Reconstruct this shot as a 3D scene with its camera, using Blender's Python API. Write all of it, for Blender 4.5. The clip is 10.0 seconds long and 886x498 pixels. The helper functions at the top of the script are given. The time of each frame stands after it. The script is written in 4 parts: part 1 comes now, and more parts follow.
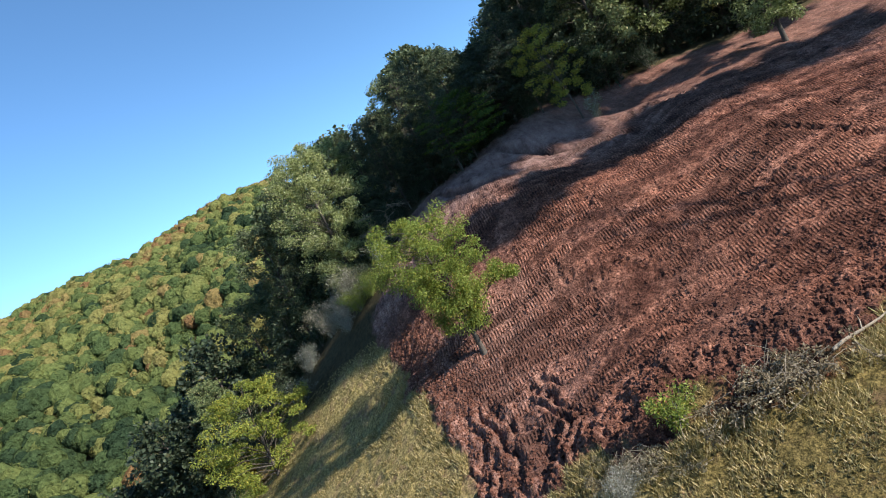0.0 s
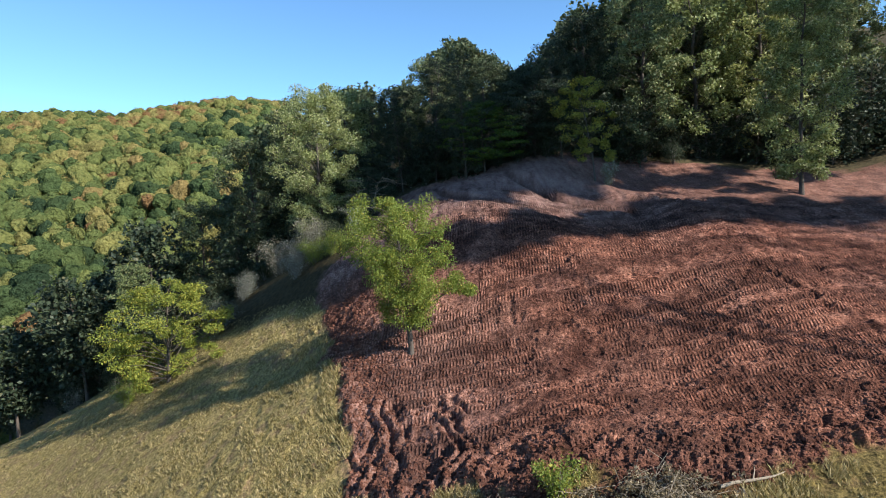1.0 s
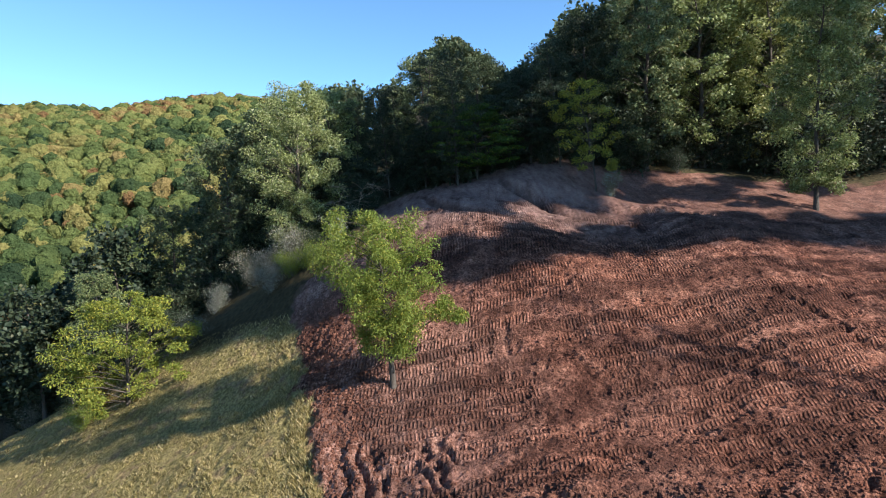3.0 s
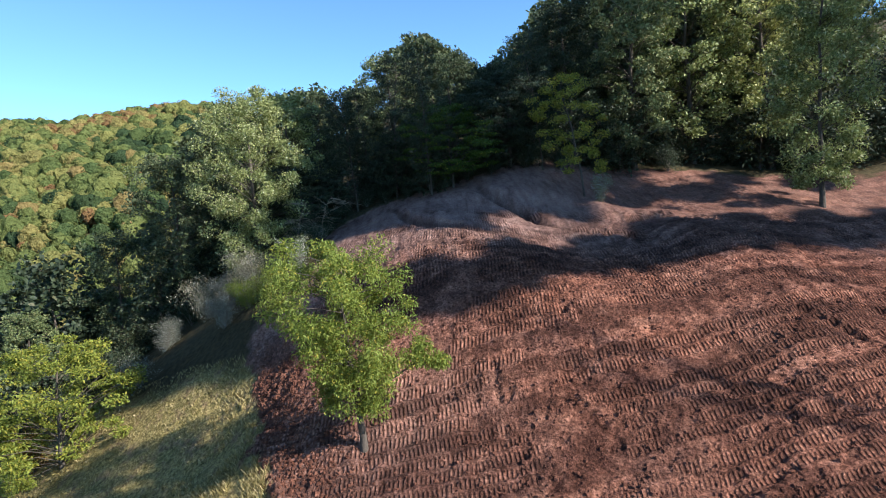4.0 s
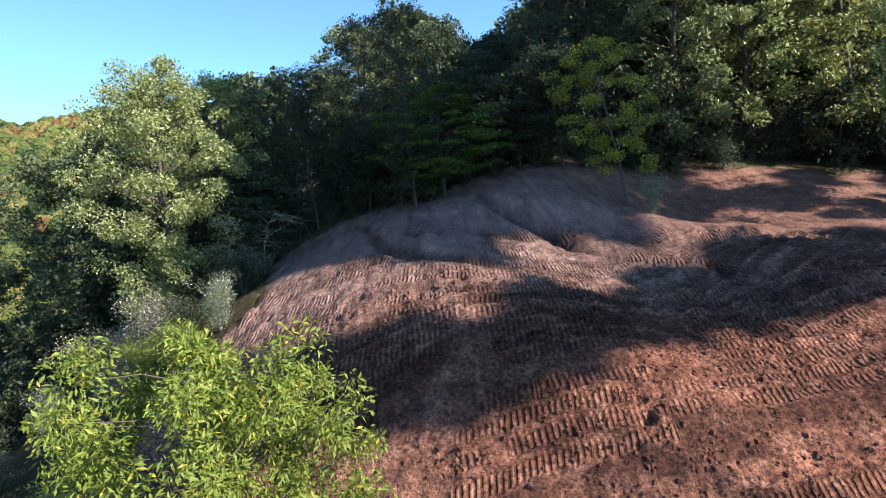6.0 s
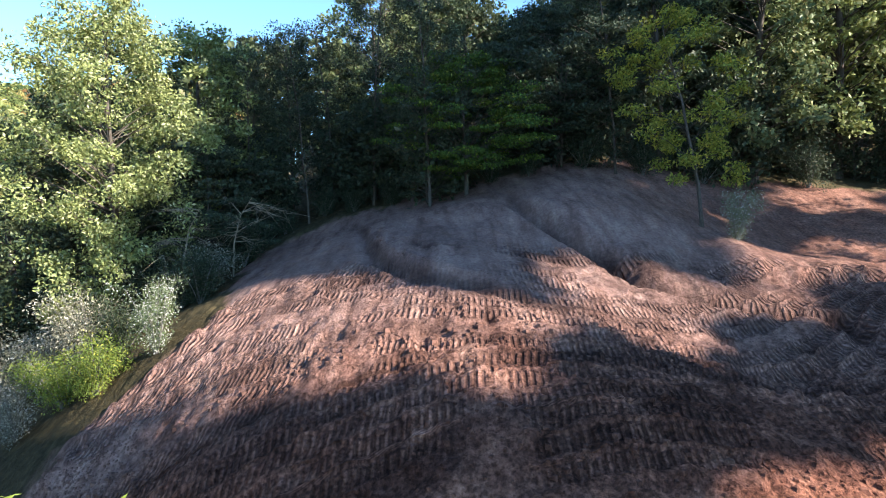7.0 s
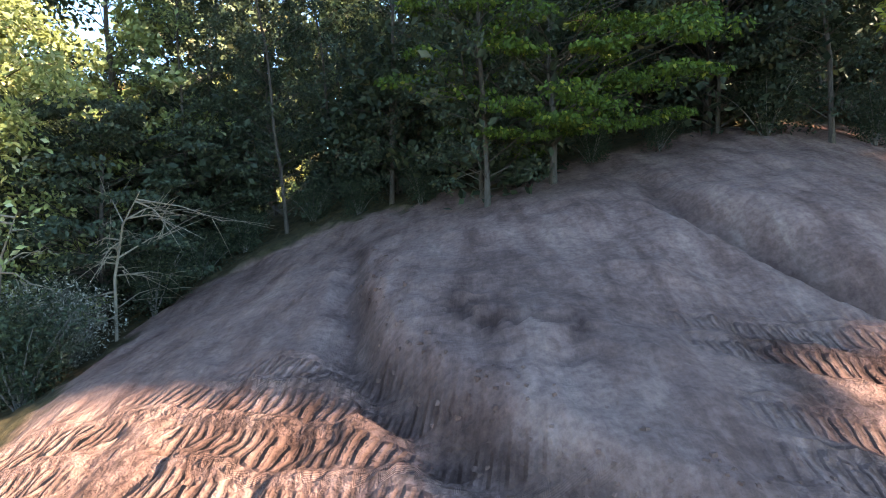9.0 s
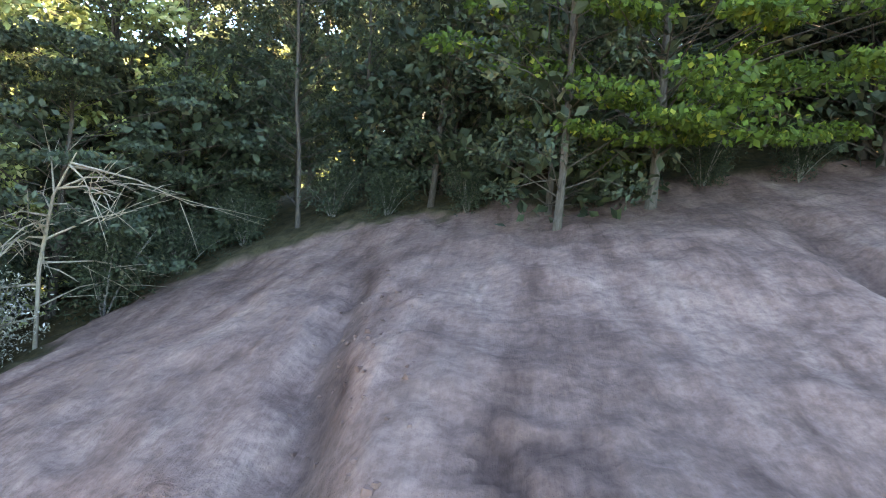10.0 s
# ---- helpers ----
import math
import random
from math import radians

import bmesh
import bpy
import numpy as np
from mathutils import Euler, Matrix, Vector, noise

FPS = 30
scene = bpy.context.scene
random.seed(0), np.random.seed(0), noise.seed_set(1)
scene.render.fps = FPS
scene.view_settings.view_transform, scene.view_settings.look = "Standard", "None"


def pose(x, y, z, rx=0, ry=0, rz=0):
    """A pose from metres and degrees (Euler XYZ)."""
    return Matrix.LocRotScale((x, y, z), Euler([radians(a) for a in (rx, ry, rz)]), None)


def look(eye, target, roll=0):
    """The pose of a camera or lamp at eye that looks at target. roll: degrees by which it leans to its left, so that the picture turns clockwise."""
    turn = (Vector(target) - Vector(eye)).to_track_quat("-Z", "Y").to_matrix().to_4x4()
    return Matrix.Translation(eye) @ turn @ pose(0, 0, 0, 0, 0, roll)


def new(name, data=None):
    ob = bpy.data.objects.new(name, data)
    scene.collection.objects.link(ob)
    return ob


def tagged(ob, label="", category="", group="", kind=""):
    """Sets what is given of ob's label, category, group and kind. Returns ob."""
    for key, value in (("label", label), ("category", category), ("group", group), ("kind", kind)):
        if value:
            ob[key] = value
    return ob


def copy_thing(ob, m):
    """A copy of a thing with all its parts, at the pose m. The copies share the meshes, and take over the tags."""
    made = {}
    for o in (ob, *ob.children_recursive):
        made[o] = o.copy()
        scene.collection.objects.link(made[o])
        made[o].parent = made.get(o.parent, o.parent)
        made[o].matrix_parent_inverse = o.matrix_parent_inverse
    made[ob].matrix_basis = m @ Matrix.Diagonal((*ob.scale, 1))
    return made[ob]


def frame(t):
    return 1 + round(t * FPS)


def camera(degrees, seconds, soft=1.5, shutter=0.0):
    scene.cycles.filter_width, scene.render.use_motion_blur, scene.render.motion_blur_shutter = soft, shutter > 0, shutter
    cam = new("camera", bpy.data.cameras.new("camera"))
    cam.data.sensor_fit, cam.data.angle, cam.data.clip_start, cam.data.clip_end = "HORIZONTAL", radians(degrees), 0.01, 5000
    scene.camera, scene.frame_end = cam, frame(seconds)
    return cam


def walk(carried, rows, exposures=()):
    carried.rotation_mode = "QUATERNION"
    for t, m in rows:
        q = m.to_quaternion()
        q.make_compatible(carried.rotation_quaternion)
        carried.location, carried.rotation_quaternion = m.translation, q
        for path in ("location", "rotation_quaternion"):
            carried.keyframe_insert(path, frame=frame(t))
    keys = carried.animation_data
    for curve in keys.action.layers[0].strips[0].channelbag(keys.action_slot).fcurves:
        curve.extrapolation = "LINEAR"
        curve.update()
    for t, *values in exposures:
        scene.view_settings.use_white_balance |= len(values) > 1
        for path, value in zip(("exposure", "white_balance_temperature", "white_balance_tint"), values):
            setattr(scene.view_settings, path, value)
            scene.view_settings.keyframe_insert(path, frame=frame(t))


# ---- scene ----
cam = camera(75.2, 10.0, 1.0)
PATH = [
    (0, (1.185, -1.963, 10.925), (1.046, 0.029, 10.812), -27.5),
    (0.5, (1.019, -2.037, 11.026), (0.95, -0.043, 10.884), -10.5),
    (1, (1.109, -2.036, 11.07), (1.067, -0.042, 10.919), -3.0),
    (1.5, (1.183, -2.008, 11.017), (1.154, -0.014, 10.865), -1.8),
    (2, (1.186, -1.481, 10.987), (1.162, 0.513, 10.837), -1.9),
    (2.5, (1.158, -0.158, 11.177), (1.134, 1.836, 11.028), -1.6),
    (2.7, (1.123, 0.485, 11.413), (1.102, 2.479, 11.264), -1.6),
    (3.8, (1.478, 5.37, 12.635), (1.534, 7.362, 12.473), -4.2),
    (4, (1.479, 6.351, 12.774), (1.546, 8.344, 12.616), -4.5),
    (4.5, (1.594, 9.129, 13.104), (1.675, 11.12, 12.943), -5.2),
    (5, (1.758, 12.125, 13.259), (1.858, 14.116, 13.099), -5.7),
    (5.5, (1.898, 15.166, 13.466), (2.003, 17.156, 13.303), -5.5),
    (5.7, (1.937, 16.386, 13.532), (2.044, 18.377, 13.369), -5.5),
    (6.8, (1.982, 23.608, 13.848), (2.093, 25.597, 13.669), -3.1),
    (7, (2.074, 24.964, 13.828), (2.147, 26.955, 13.651), -1.1),
    (7.5, (2.217, 28.241, 13.789), (2.219, 30.233, 13.613), 1.3),
    (8, (2.242, 31.43, 13.665), (2.187, 33.422, 13.491), 1.7),
    (8.5, (2.126, 34.409, 13.641), (2.046, 36.399, 13.461), 0.0),
    (9, (2.037, 37.206, 13.758), (1.942, 39.195, 13.568), -1.5),
    (9.5, (1.906, 39.652, 13.822), (1.771, 41.639, 13.633), 0.2),
    (10, (1.824, 41.138, 13.938), (1.571, 43.112, 13.735), 5.4),
]
EXPOSURES = ((0.0, 1.08, 6250, 11), (2.5, 1.16, 6250, 11), (4.5, 1.28, 6100, 11), (5.5, 1.40, 6100, 11), (6.5, 1.75, 6500, 11), (7.5, 2.25, 6500, 13), (8.5, 2.4, 7100, 15), (9.0, 3.0, 8000, 18), (10.0, 4.1, 9100, 22))
walk(cam, [(t, look(eye, target, roll)) for t, eye, target, roll in PATH], EXPOSURES)

# ---- world, sun, exposure ----
SUN_EL, SUN_AZ = 32.0, 118.5      # degrees above the horizon; clockwise from +y
sun_way = Vector((math.sin(radians(SUN_AZ)) * math.cos(radians(SUN_EL)), math.cos(radians(SUN_AZ)) * math.cos(radians(SUN_EL)), math.sin(radians(SUN_EL))))
world = bpy.data.worlds.new("sky")
scene.world = world
world.use_nodes = True
wn, wl = world.node_tree.nodes, world.node_tree.links
wn.clear()
sky = wn.new("ShaderNodeTexSky")
sky.sky_type = "NISHITA"
sky.sun_disc = False
sky.sun_elevation, sky.sun_rotation = radians(SUN_EL), radians(SUN_AZ)
sky.altitude, sky.air_density, sky.dust_density, sky.ozone_density = 800, 0.85, 0.0, 1.6
bg = wn.new("ShaderNodeBackground")
bg.inputs["Strength"].default_value = 0.108
wout = wn.new("ShaderNodeOutputWorld")
clear = wn.new("ShaderNodeMix")       # clean, dry autumn air
clear.data_type, clear.blend_type = "RGBA", "MULTIPLY"
clear.inputs[0].default_value = 1.0
clear.inputs[7].default_value = (0.72, 0.97, 1.06, 1)
wl.new(sky.outputs[0], clear.inputs[6])
wl.new(clear.outputs[2], bg.inputs[0])
wl.new(bg.outputs[0], wout.inputs[0])

sun_data = bpy.data.lights.new("sun", "SUN")
sun_data.energy, sun_data.angle, sun_data.color = 4.8, radians(0.7), (1.0, 0.93, 0.82)
sun = new("sun", sun_data)
sun.matrix_world = look(sun_way * 100, (0, 0, 0))


# ---- materials ----
def material(name):
    m = bpy.data.materials.new(name)
    m.use_nodes = True
    nt = m.node_tree
    nt.nodes.clear()
    return m, nt.nodes, nt.links


def noise_node(n, l, coord, scale, detail=4.0, rough=0.55):
    t = n.new("ShaderNodeTexNoise")
    t.inputs["Scale"].default_value = scale
    t.inputs["Detail"].default_value = detail
    t.inputs["Roughness"].default_value = rough
    l.new(coord, t.inputs["Vector"])
    return t.outputs["Fac"]


def ramp(n, l, fac, stops):
    r = n.new("ShaderNodeValToRGB")
    while len(r.color_ramp.elements) < len(stops):
        r.color_ramp.elements.new(0.5)
    for e, (p, c) in zip(r.color_ramp.elements, stops):
        e.position, e.color = p, (*c, 1)
    l.new(fac, r.inputs[0])
    return r.outputs[0]


def mix(n, l, fac, a, b, mode="MIX"):
    m = n.new("ShaderNodeMix")
    m.data_type, m.blend_type = "RGBA", mode
    for sock, v in ((m.inputs[0], fac), (m.inputs[6], a), (m.inputs[7], b)):
        if isinstance(v, (int, float)):
            sock.default_value = v
        elif isinstance(v, tuple):
            sock.default_value = (*v, 1)
        else:
            l.new(v, sock)
    return m.outputs[2]


def math_node(n, l, op, a, b=0.5, clamp=False):
    m = n.new("ShaderNodeMath")
    m.operation, m.use_clamp = op, clamp
    for sock, v in ((m.inputs[0], a), (m.inputs[1], b)):
        if isinstance(v, (int, float)):
            sock.default_value = v
        else:
            l.new(v, sock)
    return m.outputs[0]


def finish(n, l, colour, rough=0.9, bump=None, strength=0.4, distance=0.05, spec=0.2):
    p = n.new("ShaderNodeBsdfPrincipled")
    out = n.new("ShaderNodeOutputMaterial")
    if isinstance(colour, tuple):
        p.inputs["Base Color"].default_value = (*colour, 1)
    else:
        l.new(colour, p.inputs["Base Color"])
    if isinstance(rough, (int, float)):
        p.inputs["Roughness"].default_value = rough
    else:
        l.new(rough, p.inputs["Roughness"])
    p.inputs["Specular IOR Level"].default_value = spec
    if bump is not None:
        b = n.new("ShaderNodeBump")
        b.inputs["Strength"].default_value, b.inputs["Distance"].default_value = strength, distance
        l.new(bump, b.inputs["Height"])
        l.new(b.outputs[0], p.inputs["Normal"])
    l.new(p.outputs[0], out.inputs[0])


def soil_colour(n, l, co, tan):
    big = noise_node(n, l, co, 0.16, 5, 0.6)
    mid = noise_node(n, l, co, 1.3, 5, 0.65)
    fine = noise_node(n, l, co, 9.0, 4, 0.7)
    scrape = n.new("ShaderNodeMapping")
    scrape.inputs["Scale"].default_value = (2.1, 0.42, 0.6)
    scrape.inputs["Rotation"].default_value = (0, 0, 0.12)
    l.new(co, scrape.inputs[0])
    streak = noise_node(n, l, scrape.outputs[0], 0.9, 6, 0.62)
    red = ramp(n, l, mid, [(0.25, (0.052, 0.021, 0.014)), (0.5, (0.176, 0.073, 0.047)), (0.75, (0.335, 0.160, 0.107))])
    pale = ramp(n, l, streak, [(0.30, (0.128, 0.072, 0.058)), (0.48, (0.240, 0.142, 0.116)), (0.60, (0.285, 0.176, 0.144)), (0.75, (0.380, 0.252, 0.204))])
    pale = mix(n, l, 0.55, pale, ramp(n, l, mid, [(0.3, (0.62, 0.60, 0.60)), (0.5, (1, 1, 1)), (0.7, (1.2, 1.2, 1.18))]), "MULTIPLY")
    grey = mix(n, l, math_node(n, l, "MULTIPLY", ramp(n, l, big, [(0.5, (0, 0, 0)), (0.72, (1, 1, 1))]), 0.35), red, (0.100, 0.066, 0.056))
    c = mix(n, l, tan, grey, pale)
    speck = math_node(n, l, "SUBTRACT", 0.85, math_node(n, l, "MULTIPLY", tan, 0.55))
    return mix(n, l, speck, c, ramp(n, l, fine, [(0.37, (0.28, 0.26, 0.25)), (0.5, (0.88, 0.86, 0.84)), (0.63, (1.45, 1.45, 1.45))]), "MULTIPLY"), mid, fine, streak


def ground_material():
    m, n, l = material("ground_cover")
    co = n.new("ShaderNodeTexCoord").outputs["Object"]

    def attribute(name):
        a = n.new("ShaderNodeAttribute")
        a.attribute_name = name
        return a.outputs["Fac"]

    dirt, tan, litter_shade = attribute("dirt"), attribute("tan"), attribute("litter_shade")
    soil, mid, fine, streak = soil_colour(n, l, co, tan)
    # damp and dry lanes, with shade painted into the banks, lobe foot and pits
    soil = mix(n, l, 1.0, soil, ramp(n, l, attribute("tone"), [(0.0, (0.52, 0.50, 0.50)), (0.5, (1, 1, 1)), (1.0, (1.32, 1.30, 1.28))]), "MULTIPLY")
    g1 = noise_node(n, l, co, 0.35, 4, 0.6)
    g2 = noise_node(n, l, co, 3.2, 5, 0.7)
    g3 = noise_node(n, l, co, 14.0, 3, 0.7)
    turf = ramp(n, l, g2, [(0.25, (0.110, 0.092, 0.034)), (0.45, (0.305, 0.240, 0.092)), (0.62, (0.435, 0.335, 0.148)), (0.8, (0.520, 0.400, 0.205))])
    turf = mix(n, l, ramp(n, l, g1, [(0.42, (0, 0, 0)), (0.66, (0.75, 0.75, 0.75))]), turf, (0.365, 0.280, 0.125))
    turf = mix(n, l, 0.85, turf, ramp(n, l, g3, [(0.36, (0.22, 0.24, 0.18)), (0.6, (1.15, 1.15, 1.1))]), "MULTIPLY")
    turf = mix(n, l, ramp(n, l, noise_node(n, l, co, 1.1, 5, 0.7), [(0.50, (0, 0, 0)), (0.66, (0.7, 0.7, 0.7))]), turf, (0.240, 0.150, 0.098))
    leafy = ramp(n, l, g2, [(0.25, (0.022, 0.020, 0.010)), (0.5, (0.060, 0.048, 0.024)), (0.75, (0.110, 0.080, 0.040))])
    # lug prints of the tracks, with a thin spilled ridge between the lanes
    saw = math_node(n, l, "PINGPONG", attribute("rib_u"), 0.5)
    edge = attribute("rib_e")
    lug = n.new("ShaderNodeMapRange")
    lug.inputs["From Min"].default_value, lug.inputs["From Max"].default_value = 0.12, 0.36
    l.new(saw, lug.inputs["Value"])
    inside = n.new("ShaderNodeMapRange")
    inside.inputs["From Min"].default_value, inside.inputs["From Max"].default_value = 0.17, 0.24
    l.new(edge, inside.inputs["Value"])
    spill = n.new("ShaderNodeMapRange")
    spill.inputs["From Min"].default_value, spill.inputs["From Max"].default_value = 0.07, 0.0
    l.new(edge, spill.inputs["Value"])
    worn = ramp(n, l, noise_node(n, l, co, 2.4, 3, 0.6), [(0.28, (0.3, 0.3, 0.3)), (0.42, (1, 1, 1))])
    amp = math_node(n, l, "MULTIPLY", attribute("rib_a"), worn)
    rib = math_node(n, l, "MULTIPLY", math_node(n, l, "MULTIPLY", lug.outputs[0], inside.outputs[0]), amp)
    # shade painted into the colour: the bottom of each print darker, its crest lighter
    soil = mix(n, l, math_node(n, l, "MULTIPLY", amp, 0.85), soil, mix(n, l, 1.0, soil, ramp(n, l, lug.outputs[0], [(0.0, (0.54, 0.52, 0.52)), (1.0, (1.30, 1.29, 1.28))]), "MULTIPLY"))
    soil = mix(n, l, attribute("graded"), soil, mix(n, l, 1.0, soil, (0.86, 0.86, 0.86), "MULTIPLY"))
    turf = mix(n, l, attribute("rank"), turf, mix(n, l, 1.0, turf, (0.52, 0.50, 0.44), "MULTIPLY"))
    tuft = noise_node(n, l, co, 5.2, 3, 0.65)
    turf = mix(n, l, 0.8, turf, ramp(n, l, tuft, [(0.38, (0.42, 0.44, 0.38)), (0.5, (0.98, 0.98, 0.96)), (0.62, (1.35, 1.33, 1.28))]), "MULTIPLY")
    crust = noise_node(n, l, co, 4.4, 4, 0.7)
    crisp = math_node(n, l, "SUBTRACT", 0.75, math_node(n, l, "MULTIPLY", attribute("graded"), 0.6))
    soil = mix(n, l, crisp, soil, ramp(n, l, crust, [(0.36, (0.50, 0.48, 0.47)), (0.5, (1, 1, 1)), (0.62, (1.36, 1.38, 1.40))]), "MULTIPLY")
    c = mix(n, l, litter_shade, turf, leafy)
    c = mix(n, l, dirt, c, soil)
    h = math_node(n, l, "MULTIPLY", rib, 0.17)
    h = math_node(n, l, "ADD", h, math_node(n, l, "MULTIPLY", math_node(n, l, "MULTIPLY", spill.outputs[0], amp), 0.12))
    crumb = noise_node(n, l, co, 22.0, 3, 0.7)
    loose = math_node(n, l, "SUBTRACT", 1.0, math_node(n, l, "MULTIPLY", attribute("graded"), 0.90))
    h = math_node(n, l, "ADD", h, math_node(n, l, "MULTIPLY", math_node(n, l, "MULTIPLY", fine, 0.150), loose))
    h = math_node(n, l, "ADD", h, math_node(n, l, "MULTIPLY", math_node(n, l, "MULTIPLY", mid, 0.110), math_node(n, l, "ADD", loose, 0.35, True)))
    h = math_node(n, l, "ADD", h, math_node(n, l, "MULTIPLY", math_node(n, l, "MULTIPLY", streak, 0.11), attribute("graded")))
    h = math_node(n, l, "ADD", h, math_node(n, l, "MULTIPLY", math_node(n, l, "MULTIPLY", crumb, 0.060), loose))
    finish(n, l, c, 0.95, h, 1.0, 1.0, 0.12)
    return m


def soil_material(name, tan):
    m, n, l = material(name)
    co = n.new("ShaderNodeTexCoord").outputs["Object"]
    sep = n.new("ShaderNodeSeparateXYZ")
    l.new(co, sep.inputs[0])
    up = n.new("ShaderNodeMapRange")
    up.inputs["From Min"].default_value, up.inputs["From Max"].default_value = 36.5, 41.0
    l.new(sep.outputs["Y"], up.inputs["Value"])
    c, mid, fine, streak = soil_colour(n, l, co, math_node(n, l, "ADD", up.outputs[0], tan, True))
    c = mix(n, l, 1.0, c, (0.66, 0.64, 0.63), "MULTIPLY")
    finish(n, l, c, 0.95, fine, 0.5, 0.03, 0.1)
    return m


def leaf_material(name, dark, light, turn=None, through_part=0.35, turned=0.0):
    """Leaves that scatter light on both sides; each leaf has its own tint."""
    m, n, l = material(name)
    geo = n.new("ShaderNodeNewGeometry")
    rnd = geo.outputs["Random Per Island"]
    co = n.new("ShaderNodeTexCoord").outputs["Object"]
    patch = noise_node(n, l, co, 0.45, 3, 0.5)
    c = ramp(n, l, rnd, [(0.0, dark), (0.55, tuple((a + b) / 2 for a, b in zip(dark, light))), (1.0, light)])
    c = mix(n, l, 0.5, c, ramp(n, l, patch, [(0.3, (0.55, 0.6, 0.5)), (0.7, (1.0, 1.0, 1.0))]), "MULTIPLY")
    if turn:
        f = math_node(n, l, "GREATER_THAN", math_node(n, l, "FRACT", math_node(n, l, "MULTIPLY", rnd, 37.7)), 1.0 - turned)
        c = mix(n, l, f, c, turn)
    info = n.new("ShaderNodeObjectInfo")
    c = mix(n, l, 0.5, c, ramp(n, l, info.outputs["Random"], [(0.0, (0.62, 0.70, 0.60)), (0.5, (1, 1, 1)), (1.0, (1.0, 0.90, 0.62))]), "MULTIPLY")
    d = n.new("ShaderNodeBsdfPrincipled")
    d.inputs["Roughness"].default_value, d.inputs["Specular IOR Level"].default_value = 0.55, 0.28
    t = n.new("ShaderNodeBsdfTranslucent")
    l.new(c, d.inputs["Base Color"])
    l.new(c, t.inputs["Color"])
    s = n.new("ShaderNodeMixShader")
    s.inputs[0].default_value = through_part
    out = n.new("ShaderNodeOutputMaterial")
    l.new(d.outputs[0], s.inputs[1])
    l.new(t.outputs[0], s.inputs[2])
    l.new(s.outputs[0], out.inputs[0])
    return m


def bark_material(name, dark, light):
    m, n, l = material(name)
    co = n.new("ShaderNodeTexCoord").outputs["Object"]
    mp = n.new("ShaderNodeMapping")
    mp.inputs["Scale"].default_value = (9, 9, 1.6)
    l.new(co, mp.inputs[0])
    f = noise_node(n, l, mp.outputs[0], 2.2, 5, 0.7)
    finish(n, l, ramp(n, l, f, [(0.3, dark), (0.7, light)]), 0.9, f, 0.7, 0.04)
    return m


def canopy_material():
    """Autumn woods far off: each crown has its own hue, each leaf clump its own shade."""
    m, n, l = material("far_canopy")
    a = n.new("ShaderNodeAttribute")
    a.attribute_name = "hue"
    geo = n.new("ShaderNodeNewGeometry")
    hue = ramp(n, l, a.outputs["Fac"], [(0.0, (0.040, 0.066, 0.036)), (0.28, (0.090, 0.128, 0.050)), (0.5, (0.175, 0.205, 0.070)),
                                        (0.68, (0.245, 0.235, 0.082)), (0.84, (0.300, 0.248, 0.095)), (0.95, (0.295, 0.200, 0.088)), (1.0, (0.260, 0.152, 0.072))])
    c = mix(n, l, 0.75, hue, ramp(n, l, geo.outputs["Random Per Island"], [(0.0, (0.86, 0.86, 0.86)), (1.0, (1.10, 1.10, 1.06))]), "MULTIPLY")
    co = n.new("ShaderNodeTexCoord").outputs["Object"]
    clump = noise_node(n, l, co, 0.9, 4, 0.7)
    c = mix(n, l, 0.9, c, ramp(n, l, clump, [(0.32, (0.55, 0.57, 0.55)), (0.52, (0.95, 0.95, 0.92)), (0.7, (1.2, 1.2, 1.15))]), "MULTIPLY")
    bump = n.new("ShaderNodeBump")
    bump.inputs["Strength"].default_value, bump.inputs["Distance"].default_value = 1.0, 2.2
    l.new(clump, bump.inputs["Height"])
    d = n.new("ShaderNodeBsdfDiffuse")
    t = n.new("ShaderNodeBsdfTranslucent")
    l.new(c, d.inputs[0])
    l.new(c, t.inputs[0])
    l.new(bump.outputs[0], d.inputs["Normal"])
    s = n.new("ShaderNodeMixShader")
    s.inputs[0].default_value = 0.12
    out = n.new("ShaderNodeOutputMaterial")
    l.new(d.outputs[0], s.inputs[1])
    l.new(t.outputs[0], s.inputs[2])
    l.new(s.outputs[0], out.inputs[0])
    return m


GROUND = ground_material()
LEAF_DRY = leaf_material("leaf_dry", (0.080, 0.062, 0.038), (0.230, 0.180, 0.110), (0.32, 0.27, 0.19), 0.2, 0.2)
CLOD = soil_material("soil_clod", 0.12)
GRASS_BLADE = leaf_material("grass_blade", (0.170, 0.140, 0.048), (0.480, 0.385, 0.170), (0.54, 0.43, 0.23), 0.3, 0.2)
LEAF_LIGHT = leaf_material("leaf_light_green", (0.135, 0.178, 0.026), (0.295, 0.360, 0.085), (0.40, 0.37, 0.07), 0.42, 0.08)
LEAF_YELLOW = leaf_material("leaf_yellow_green", (0.150, 0.180, 0.030), (0.410, 0.430, 0.085), (0.46, 0.40, 0.07), 0.42, 0.15)
LEAF_MID = leaf_material("leaf_mid_green", (0.090, 0.122, 0.052), (0.300, 0.330, 0.150), (0.32, 0.29, 0.14), 0.26, 0.07)
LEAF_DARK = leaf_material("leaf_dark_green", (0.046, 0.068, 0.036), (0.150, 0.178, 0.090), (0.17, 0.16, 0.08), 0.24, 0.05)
# deep green darkened further: the wood's shade is painted into the leaf colour
LEAF_SHADED = leaf_material("leaf_shaded_green", (0.022, 0.036, 0.021), (0.074, 0.096, 0.054), (0.11, 0.11, 0.06), 0.24, 0.04)
LEAF_VIVID = leaf_material("leaf_vivid_green", (0.040, 0.080, 0.016), (0.125, 0.215, 0.040), (0.26, 0.30, 0.06), 0.40, 0.06)
